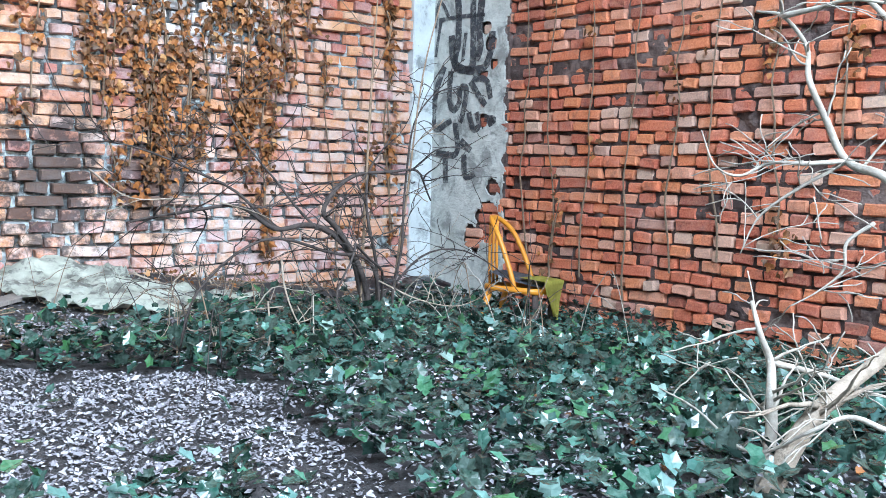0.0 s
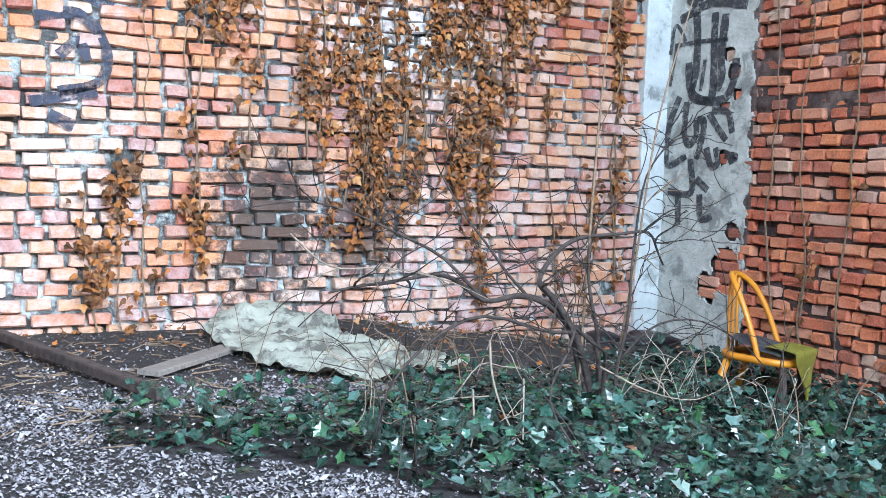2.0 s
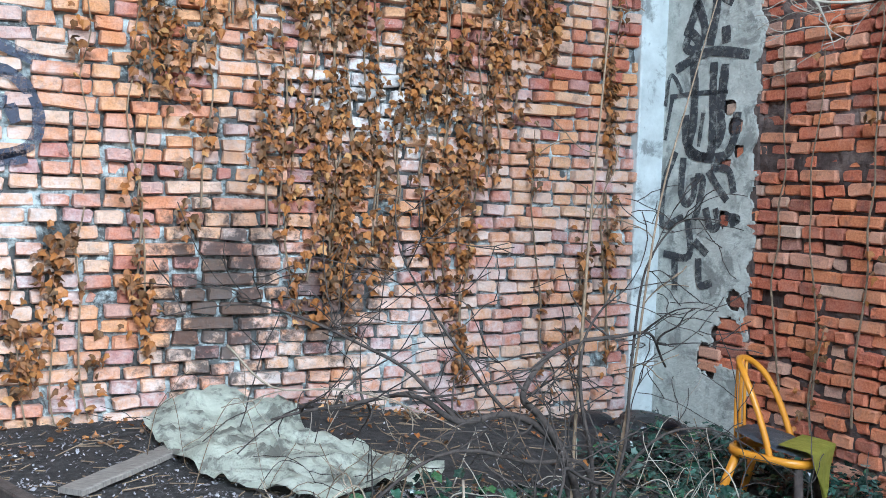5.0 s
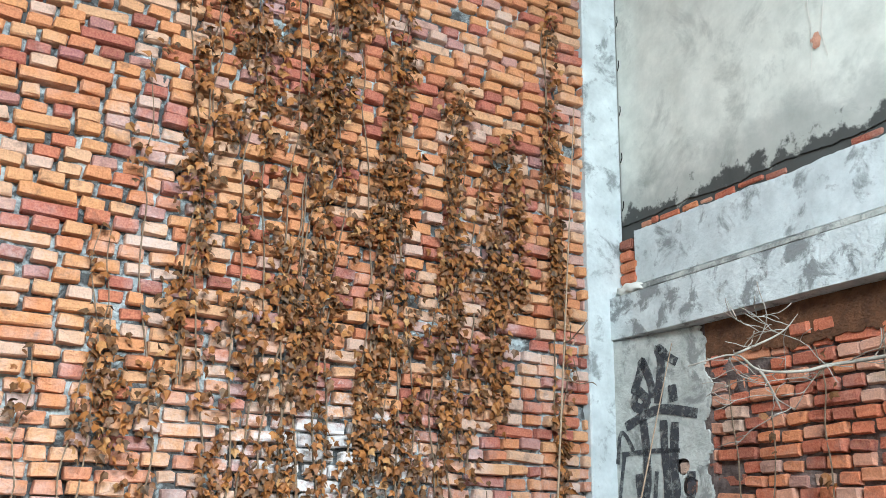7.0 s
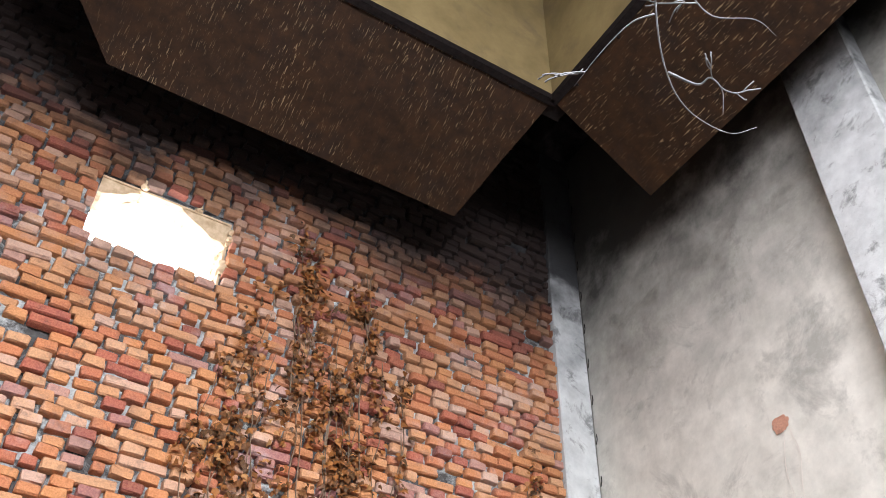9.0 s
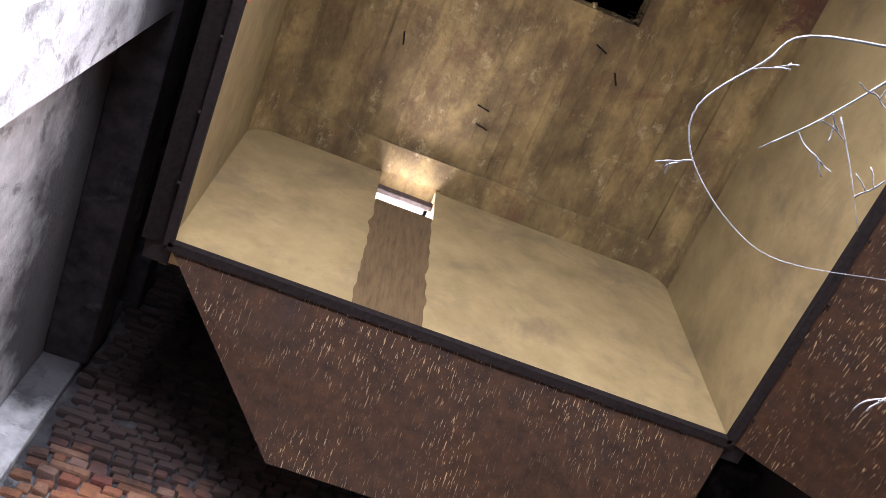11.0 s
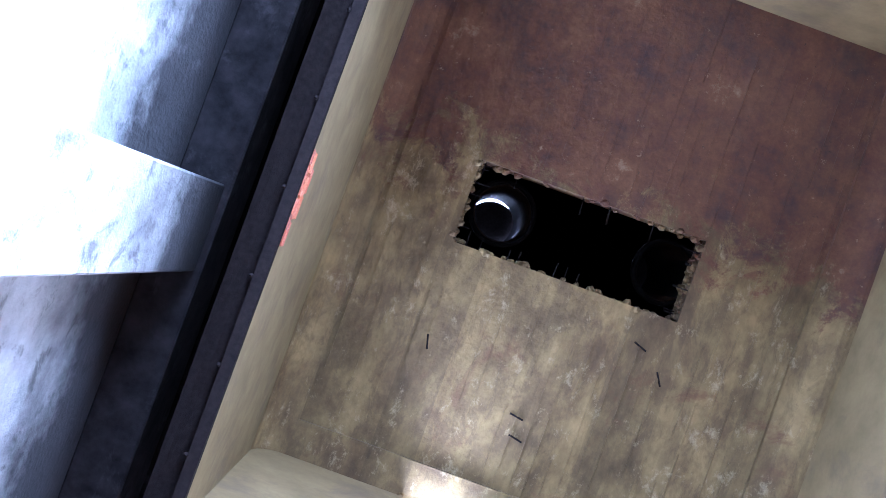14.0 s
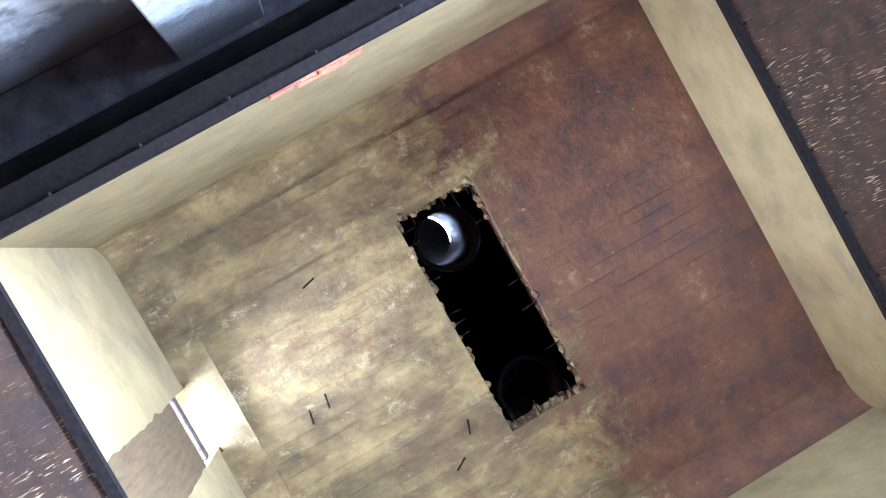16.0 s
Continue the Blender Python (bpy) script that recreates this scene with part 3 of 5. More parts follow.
tagged(boxes("hood_wall_west", [(HX0 - T, HX0, HY0, HY1, HZ, HC)], M_HOOD), "yellowish plastered wall of the hood", "wall", kind="structure")
for x0 in (HX0 - T - 0.01, HX1 - 0.03):
    tagged(boxes("corner_plate", [(x0, x0 + T + 0.04, HY1 - 0.03, HY1 + T + 0.01, HZ - 0.014, HZ - 0.003)], M_IRON, bevel=0.003), "dark iron plate under the hood corner", "plate", kind="structure")
SY = HY1 + T + 0.42
tagged(boxes("vent_shaft", [(DX0 - 0.1, DX0, HY1 + T, SY, DZ0 - 0.1, 11.2), (DX1, DX1 + 0.1, HY1 + T, SY, DZ0 - 0.1, 11.2), (DX0 - 0.1, DX1 + 0.1, SY, SY + 0.1, DZ0 - 0.1, 11.2),
                            (DX0, DX1, HY1 + 0.02, HY1 + T - 0.02, ROOF, 11.2), (DX0, DX1, HY1 + T, SY, DZ0 - 0.1, DZ0 - 0.02)], M_LIME), "pale vent shaft open to the sky", "shaft", kind="structure")
tagged(boxes("vent_lintel", [(DX0, DX1, HY1 + 0.05, HY1 + 0.11, DZ1 - 0.30, DZ1 - 0.20)], M_DARKWOOD, bevel=0.01), "brown wooden bar across the vent slot", "lintel", kind="structure")

def streak():
    """The dark wet streak that runs down the hood wall from the slot."""
    bm = bmesh.new()
    rows = []
    for i in range(40):
        z = DZ0 - (DZ0 - HZ - 0.02) * i / 39
        a = DX0 + 0.01 + 0.03 * noise.noise((z * 5, 1, 0))
        b = DX1 - 0.01 + 0.03 * noise.noise((z * 5, 9, 0))
        rows.append((bm.verts.new((a, HY1 - 0.004, z)), bm.verts.new((b, HY1 - 0.004, z))))
    for p, q in zip(rows, rows[1:]):
        bm.faces.new((p[0], p[1], q[1], q[0]))
    tagged(part("wet_streak", bm, M_STREAK), "dark wet streak below the vent slot", "stain", kind="structure")

streak()

def roof():
    bm = bmesh.new()
    for d in ((WEST - 0.4, CX0, SOUTH - 0.4, 0.4), (CX1, 0.4, SOUTH - 0.4, 0.4), (CX0, CX1, SOUTH - 0.4, CY0), (CX0, CX1, CY1, HY1 + T), (CX0, DX0, HY1 + T, SY), (DX1, CX1, HY1 + T, SY), (CX0, CX1, SY, 0.4)):
        box(bm, *d, HC, ROOF)
    # haunch along the hood walls
    for d in ((HX0, DX0 - 0.04, HY1 - 0.3, HY1, HC - 0.05, HC - 0.004), (DX1 + 0.04, HX1, HY1 - 0.3, HY1, HC - 0.05, HC - 0.004), (DX0 - 0.04, DX1 + 0.04, HY1 - 0.3, HY1 - 0.03, HC - 0.05, HC - 0.004), (HX1 - 0.3, HX1, HY0, HY1 - 0.302, HC - 0.05, HC - 0.004), (HX0, HX0 + 0.22, HY0, HY1 - 0.302, HC - 0.03, HC - 0.004)):
        box(bm, *d)
    # coves where the hood walls run into the ceiling
    for x0, side in ((HX0 + 0.002, 1), (HX1 - 0.002, -1)):
        line = []
        for k in range(7):
            a = k / 6 * math.pi / 2
            dx, dz = 0.26 * (1 - math.cos(a)), 0.26 * (1 - math.sin(a))
            line.append([bm.verts.new((x0 + side * dx, y, HC - 0.052 - dz)) for y in (HY0 + 0.002, HY1 - 0.002)])
        for a, b in zip(line, line[1:]):
            bm.faces.new((a[0], a[1], b[1], b[0]))
        tip = [bm.verts.new((x0, y, HC - 0.052)) for y in (HY0 + 0.002, HY1 - 0.002)]
        bm.faces.new((line[-1][0], line[-1][1], tip[1], tip[0]))
        bm.faces.new((tip[0], tip[1], line[0][1], line[0][0]))
    rng = random.Random(6)
    x = HX0 + 0.3
    while x < HX1 - 0.35:
        # fins left by the joints between the formwork boards
        for y0, y1 in ((HY0 + 0.02, CY0 - 0.1), (CY1 + 0.1, HY1 - 0.3)) if CX0 - 0.05 < x < CX1 + 0.05 else ((HY0 + 0.02, HY1 - 0.3),):
            y = y0 + rng.uniform(0, 0.4)
            while y < y1 - 0.2:
                e = min(y1, y + rng.uniform(0.3, 1.4))
                box(bm, x, x + rng.uniform(0.006, 0.012), y, e, HC - rng.uniform(0.006, 0.014), HC + 0.01)
                y = e + rng.uniform(0.05, 0.5)
        x += rng.uniform(0.10, 0.15)
    tagged(part("ceiling", bm, M_HOODTOP), "stained board-marked concrete ceiling with a broken rectangular opening", "ceiling", kind="structure")

roof()
# thin near-black slabs just below the ceiling, all round the hood
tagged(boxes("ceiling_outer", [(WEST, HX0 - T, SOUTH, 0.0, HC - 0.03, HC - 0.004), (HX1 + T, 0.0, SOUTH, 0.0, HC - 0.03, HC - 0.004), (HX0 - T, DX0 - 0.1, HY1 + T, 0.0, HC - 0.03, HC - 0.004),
                               (DX1 + 0.1, HX1 + T, HY1 + T, 0.0, HC - 0.03, HC - 0.004), (HX0 - T, HX1 + T, SOUTH, HY0 - T, HC - 0.03, HC - 0.004)], M_DARKCONCRETE), "near-black concrete ceiling round the hood", "ceiling", kind="structure")
# near-black walls that close in the space above the opening
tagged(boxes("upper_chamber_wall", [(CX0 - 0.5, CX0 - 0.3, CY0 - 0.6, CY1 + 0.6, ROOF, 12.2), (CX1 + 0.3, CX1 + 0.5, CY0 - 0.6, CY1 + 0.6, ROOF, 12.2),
             (CX0 - 0.5, CX1 + 0.5, CY0 - 0.8, CY0 - 0.6, ROOF, 12.2), (CX0 - 0.5, CX1 + 0.5, CY1 + 0.6, CY1 + 0.8, ROOF, 12.2)], M_IRON), "near-black walls of the chamber above the opening", "wall", kind="structure")

def flap(name, corners, label, mat=None):
    """A sheet between four corners (upper edge first), with an angle iron and bolts along the upper edge."""
    thing = empty(name, Matrix.Translation(corners[0]))
    inv = thing.matrix_world.inverted()
    c = [inv @ Vector(p) for p in corners]
    n = (c[1] - c[0]).cross(c[3] - c[0]).normalized()
    bm = bmesh.new()
    k = 14
    top, bot = [], []
    for i in range(k + 1):
        for j in range(5):
            t, s = i / k, j / 4
            p = (c[0].lerp(c[1], t)).lerp(c[3].lerp(c[2], t), s)
            top.append(bm.verts.new(p + n * 0.012 * noise.noise((t * 7, s * 3, 2))))
    for i in range(k):
        for j in range(4):
            bm.faces.new((top[i * 5 + j], top[(i + 1) * 5 + j], top[(i + 1) * 5 + j + 1], top[i * 5 + j + 1]))
    bmesh.ops.solidify(bm, geom=bm.faces[:], thickness=0.025)
    part("sheet", bm, mat or M_RUST, thing, "near-black steel sheet" if mat else "rust-brown steel sheet with pale drips")
    bm = bmesh.new()
    along = (c[1] - c[0]).normalized()
    down = (c[3] - c[0]).normalized()
    tube(bm, [c[0] + Vector((0, 0, -0.01)), c[1] + Vector((0, 0, -0.01))], 0.045, 4)
    part("angle_iron", bm, M_IRON, thing, "dark angle iron")
    count = int((c[1] - c[0]).length / 0.5)
    for i in range(count):
        bm = bmesh.new()
        p = c[0] + along * (0.25 + i * 0.5) + down * 0.05
        bmesh.ops.create_icosphere(bm, subdivisions=1, radius=0.014, matrix=Matrix.Translation(p - Vector((0, 0, 0.03))))
        part("bolt", bm, M_IRON, thing)
    return tagged(thing, label, "hood flap", group="flaps of the hood")

flap("hood_flap", [(HX0, HY1, HZ), (HX1, HY1, HZ), (-1.72, -0.62, 6.92), (-4.53, -0.62, 6.92)], "rust-brown steel flap flaring out under the hood towards the bricks")
flap("hood_flap", [(HX1, HY1, HZ), (HX1, HY0, HZ), (-0.54, HY0 + 0.2, 6.92), (-0.54, -1.62, 6.92)], "rust-brown steel flap flaring out under the hood towards the plaster")
flap("hood_flap", [(HX0, HY0, HZ), (HX0, HY1, HZ), (HX0 - T - 0.03, HY1 - 0.02, 7.38), (HX0 - T - 0.03, HY0 + 0.1, 7.38)], "narrow near-black steel strip hanging under the hood edge", M_IRON)
flap("hood_flap", [(HX1, HY0, 8.85), (HX0, HY0, 8.85), (HX0 + 0.1, HY0 - 0.7, 8.1), (HX1 - 0.1, HY0 - 0.7, 8.1)], "rust-brown steel flap at the open side of the hood")

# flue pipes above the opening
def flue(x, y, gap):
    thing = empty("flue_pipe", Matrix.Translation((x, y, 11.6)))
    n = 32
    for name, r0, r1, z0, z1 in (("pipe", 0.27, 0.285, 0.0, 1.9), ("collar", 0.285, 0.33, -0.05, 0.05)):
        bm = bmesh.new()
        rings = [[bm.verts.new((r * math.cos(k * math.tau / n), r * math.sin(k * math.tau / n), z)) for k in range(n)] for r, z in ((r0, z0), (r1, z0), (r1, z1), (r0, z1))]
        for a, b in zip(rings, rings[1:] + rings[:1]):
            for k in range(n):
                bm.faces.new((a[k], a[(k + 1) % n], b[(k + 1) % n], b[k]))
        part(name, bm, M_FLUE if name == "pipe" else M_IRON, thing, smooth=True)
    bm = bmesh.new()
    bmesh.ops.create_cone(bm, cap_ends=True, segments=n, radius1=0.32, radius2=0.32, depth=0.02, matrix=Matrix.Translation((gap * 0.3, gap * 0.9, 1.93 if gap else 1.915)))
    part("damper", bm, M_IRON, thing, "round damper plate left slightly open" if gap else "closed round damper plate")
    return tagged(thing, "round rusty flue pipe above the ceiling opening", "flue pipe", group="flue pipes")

P1X, P2X, PY = -4.3, -2.62, -4.2
flue(P1X, PY, 0.075)
flue(P2X, PY, 0.0)
def plenum():
    bm = bmesh.new()
    n = 32
    # plate with two round holes, made as rings between a circle and a square
    for cx, x0, x1 in ((P1X, CX0 - 0.5, (CX0 + CX1) / 2), (P2X, (CX0 + CX1) / 2, CX1 + 0.5)):
        circle, outer = [], []
        y0, y1 = CY0 - 0.8, CY1 + 0.8
        for k in range(n):
            a = k * math.tau / n
            dx, dy = math.cos(a), math.sin(a)
            s = min((x1 - cx) / dx if dx > 1e-6 else (x0 - cx) / dx if dx < -1e-6 else 9, (y1 - PY) / dy if dy > 1e-6 else (y0 - PY) / dy if dy < -1e-6 else 9)
            circle.append(bm.verts.new((cx + 0.275 * dx, PY + 0.275 * dy, 11.62)))
            outer.append(bm.verts.new((cx + s * dx, PY + s * dy, 11.62)))
        for k in range(n):
            bm.faces.new((circle[k], circle[(k + 1) % n], outer[(k + 1) % n], outer[k]))
    bmesh.ops.solidify(bm, geom=bm.faces[:], thickness=0.05)
    tagged(part("flue_plate", bm, M_IRON), "near-black steel plate carrying the flue pipes", "plate", kind="structure")

plenum()

# ---- things ----
# orange chair in the corner
def chair():
    thing = empty("chair", Matrix.Translation((-0.82, -1.80, -0.335)) @ pose(0, 0, 0, 0, 4, 0) @ pose(0, 0, 0, 0, 0, -64))
    S = 0.42  # seat height above the base, seat runs along +x
    bm = bmesh.new()
    ring = []
    for k in range(28):
        a = k * math.tau / 28
        ring.append((0.21 * math.copysign(abs(math.cos(a)) ** 0.6, math.cos(a)), 0.205 * math.copysign(abs(math.sin(a)) ** 0.6, math.sin(a)), S))
    rings = [[bm.verts.new((x * f, y * f, z + dz)) for x, y, z in ring] for f, dz in ((0.86, -0.018), (1.0, -0.018), (1.015, 0.0), (1.0, 0.018), (0.86, 0.018))]
    for a, b in zip(rings, rings[1:] + rings[:1]):
        for k in range(28):
            bm.faces.new((a[k], a[(k + 1) % 28], b[(k + 1) % 28], b[k]))
    part("seat_frame", bm, M_ORANGE, thing, "orange lacquered seat frame", True)
    bm = bmesh.new()
    n = 12
    g = [[bm.verts.new((0.2 * u / n * math.sqrt(1 - 0.35 * (v / n) ** 2), 0.195 * v / n * math.sqrt(1 - 0.35 * (u / n) ** 2), S + 0.062 - 0.032 * u / n + 0.025 * (1 - (u / n) ** 4) * (1 - (v / n) ** 4) + 0.008 * noise.noise((u * 0.4, v * 0.4, 4)))) for v in range(-n, n + 1)] for u in range(-n, n + 1)]
    for i in range(2 * n):
        for j in range(2 * n):
            bm.faces.new((g[i][j], g[i + 1][j], g[i + 1][j + 1], g[i][j + 1]))
    bmesh.ops.solidify(bm, geom=bm.faces[:], thickness=0.03)
    part("seat_pad", bm, M_PAD, thing, "dark blue seat pad with droppings", True)
    hoop = smooth_path([(0.03, -0.185, S - 0.02), (0.0, -0.185, S + 0.08), (-0.07, -0.175, S + 0.24), (-0.14, -0.15, S + 0.36), (-0.20, -0.09, S + 0.425), (-0.225, 0, S + 0.44), (-0.20, 0.09, S + 0.425), (-0.14, 0.15, S + 0.36), (-0.07, 0.175, S + 0.24), (0.0, 0.185, S + 0.08), (0.03, 0.185, S - 0.02)], 5)
    bm = bmesh.new()
    tube(bm, hoop, 0.0165, 8)
    part("back_hoop", bm, M_ORANGE, thing, "bent orange wooden hoop", True)
    for y, top in ((-0.06, 0.43), (0.0, 0.44), (0.06, 0.43)):
        bm = bmesh.new()
        tube(bm, smooth_path([(-0.185, y * 1.1, S), (-0.205, y * 1.05, S + 0.2), (-0.215, y, S + top)], 4), 0.0095, 6)
        part("spindle", bm, M_ORANGE, thing, smooth=True)
    for x, y, sx, sy, mat in ((-0.15, -0.15, -0.09, -0.05, M_ORANGE), (-0.15, 0.15, -0.09, 0.05, M_ORANGE), (0.15, -0.15, 0.05, -0.04, M_DARKWOOD), (0.15, 0.15, 0.05, 0.04, M_DARKWOOD)):
        bm = bmesh.new()
        tube(bm, [(x, y, S - 0.02), (x + sx * 0.4, y + sy * 0.4, S * 0.6), (x + sx, y + sy, 0.0)], [0.021, 0.023, 0.014], 8)
        part("leg", bm, mat, thing, smooth=True)
    tagged(thing, "orange bentwood chair with spindle back standing askew in ivy", "chair")
    # cloth over the front corner
    m = thing.matrix_world
    bm = bmesh.new()
    n = 14
    grid = []
    for i in range(n + 1):
        row = []
        for j in range(n + 1):
            u, v = i / n, j / n
            hang = max(0, (v - 0.35) / 0.65)
            x = 0.06 + 0.165 * min(v / 0.35, 1) + 0.010 * math.sin(u * 15 + v * 3) * hang
            y = (-0.21 + 0.41 * u) * (1 - hang ** 1.3) + 0.09 * hang ** 1.3 + 0.012 * math.sin(v * 9)
            z = S + 0.082 - 0.012 * min(v / 0.35, 1) - hang * 0.29 * (0.9 + 0.1 * math.sin(u * 5))
            row.append(bm.verts.new(m @ Vector((x, y, z))))
        grid.append(row)
    for i in range(n):
        for j in range(n):
            bm.faces.new((grid[i][j], grid[i + 1][j], grid[i + 1][j + 1], grid[i][j + 1]))
    bmesh.ops.solidify(bm, geom=bm.faces[:], thickness=0.005)
    tagged(part("cloth", bm, M_OLIVE, smooth=True), "olive yellow rag draped over the chair seat edge", "rag")

chair()

def blanket():
    outline = [(-3.58, -0.30), (-3.40, -0.06), (-3.14, -0.04), (-2.78, -0.12), (-2.84, -0.72), (-2.68, -1.15), (-2.50, -1.52), (-2.80, -1.66), (-3.20, -1.60), (-3.42, -1.28), (-3.53, -0.80)]
    c = Vector((-3.1, -0.9))
    edge = smooth_path([(x, y, 0) for x, y in outline + outline[:1]], 8)[:-1]
    bm = bmesh.new()
    k = 22
    mid = bm.verts.new((c.x, c.y, ground_z(c.x, c.y) + 0.1))
    rings = []
    for r in range(1, k + 1):
        f = r / k
        ring = []
        for e in edge:
            x, y = c.x + (e.x - c.x) * f, c.y + (e.y - c.y) * f
            z = ground_z(x, y) + 0.02 + 0.075 * (1 - abs(noise.noise((x * 2.2 + y * 4.2, y * 1.2 - x * 1.5, 7))) * 3) ** 2 * 0.6 + 0.05 * abs(noise.noise((x * 9, y * 8 + x * 5, 1))) + 0.02 * abs(noise.noise((x * 26, y * 22, 4))) + (0.015 if f < 0.8 else 0.015 * (1 - f) * 5)
            z += 0.11 * max(0, 1 + y / 0.35) * math.exp(-((x + 3.2) / 0.25) ** 2) if y > -0.35 else 0
            ring.append(bm.verts.new((x, y, z)))
        rings.append(ring)
    n = len(edge)
    for i in range(n):
        bm.faces.new((mid, rings[0][i], rings[0][(i + 1) % n]))
    for a, b in zip(rings, rings[1:]):
        for i in range(n):
            bm.faces.new((a[i], b[i], b[(i + 1) % n], a[(i + 1) % n]))
    bmesh.ops.solidify(bm, geom=bm.faces[:], thickness=0.012)
    tagged(part("blanket", bm, M_CLOTH, smooth=True), "crumpled dirty pale canvas sheet lying on the soil", "blanket")

blanket()

def plank(name, a, b, width, thick, mat, label, category):
    a, b = Vector(a), Vector(b)
    a.z, b.z = ground_z(a.x, a.y) + thick * 0.6, ground_z(b.x, b.y) + thick * 0.6
    d = b - a
    bm = bmesh.new()
    n = 10
    side = Vector((-d.y, d.x, 0)).normalized()
    rows = []
    for i in range(n + 1):
        p = a + d * (i / n)
        w = width / 2 * (1 + 0.12 * noise.noise((i * 0.9, width * 31, 0)))
        rows.append([bm.verts.new(p + side * s * w + Vector((0, 0, h))) for s, h in ((-1, 0), (1, 0), (1, thick * 0.8), (0.85, thick), (-0.85, thick), (-1, thick * 0.8))])
    for p, q in zip(rows, rows[1:]):
        for k in range(6):
            bm.faces.new((p[k], p[(k + 1) % 6], q[(k + 1) % 6], q[k]))
    bm.faces.new(rows[0][::-1]); bm.faces.new(rows[-1])
    tagged(part(name, bm, mat), label, category)

plank("board", (-4.0, -1.16, 0), (-3.42, -0.62, 0), 0.12, 0.025, M_WOOD, "short grey weathered board lying by the canvas", "board")
plank("timber", (-4.62, -0.12, 0), (-4.03, -1.72, 0), 0.055, 0.045, M_DARKWOOD, "long dark rotten timber lying on the ground", "timber")

def dark_lumps():
    for x, y, r in ((-0.72, -0.70, 0.17), (-0.42, -0.62, 0.14), (-0.98, -0.55, 0.12)):
        bm = bmesh.new()
        bmesh.ops.create_icosphere(bm, subdivisions=3, radius=r)
        for v in bm.verts:
            d = noise.noise(v.co * 6 + Vector((x * 9, y, 0)))
            v.co *= 1 + 0.6 * d
            v.co.x *= 1.3
            v.co.z *= 0.38
            v.co += Vector((x, y, ground_z(x, y) + r * 0.12))
        tagged(part("dark_bag", bm, M_BAG), "crumpled black plastic bag lying in the corner", "bag", group="bags in the corner")

dark_lumps()

# shrubs
def branch(rng, start, heading, length, radius, bend, steps=8):
    p, d = Vector(start), Vector(heading).normalized()
    pts = [p.copy()]
    for i in range(steps):
        d = (d + Vector((rng.uniform(-1, 1), rng.uniform(-1, 1), rng.uniform(-1, 1))) * bend + Vector((0, 0, -0.02))).normalized()
        p = p + d * length / steps
        if p.y > -0.06: p.y = -0.06
        if p.x > -0.1: p.x = -0.1
        pts.append(p.copy())
    return pts, d


def shrub(name, stems, mat, seed, label, twigs=5, twig_len=0.5):
    rng = random.Random(seed)
    base = stems[0][0][0]
    thing = empty(name, Matrix.Translation(base))
    inv = thing.matrix_world.inverted()
    for pts, r0 in stems:
        line = smooth_path([inv @ Vector(p) for p in pts], 5)
        bm = bmesh.new()
        n = len(line) - 1
        line = [p + Vector((noise.noise(p * 3), noise.noise(p * 3 + Vector((9, 0, 0))), noise.noise(p * 3 + Vector((0, 9, 0))))) * 0.05 * min(1, i / 6) * (1 if r0 < 0.03 and name == 'shrub' and mat == M_BARK else 0) for i, p in enumerate(line)]
        tube(bm, line, [r0 * (1 - 0.75 * i / n) for i in range(n + 1)], 6)
        for k in range(twigs):
            i = rng.randrange(n // 4, n)
            dirn = Vector((rng.uniform(-1, 1), rng.uniform(-1, 1), rng.uniform(-0.4, 0.8)))
            tp, d = branch(rng, thing.matrix_world @ line[i], dirn, twig_len * rng.uniform(0.4, 1), r0, 0.28)
            tp = [inv @ q for q in tp]
            tube(bm, tp, [max(0.0022, r0 * 0.28 * (1 - 0.8 * j / (len(tp) - 1))) for j in range(len(tp))], 4)
            for s in range(2):
                q = tp[rng.randrange(2, len(tp) - 1)]
                tq, _ = branch(rng, thing.matrix_world @ q, dirn + Vector((rng.uniform(-1, 1), rng.uniform(-1, 1), rng.uniform(-0.5, 0.5))), twig_len * 0.35, r0, 0.3, 5)
                tube(bm, [inv @ w for w in tq], 0.0022, 3)
        part("branch", bm, M_TRUNK if r0 > 0.03 else mat, thing, smooth=True)
    return tagged(thing, label, "shrub")

SB = (-2.4, -2.46, 0.0)
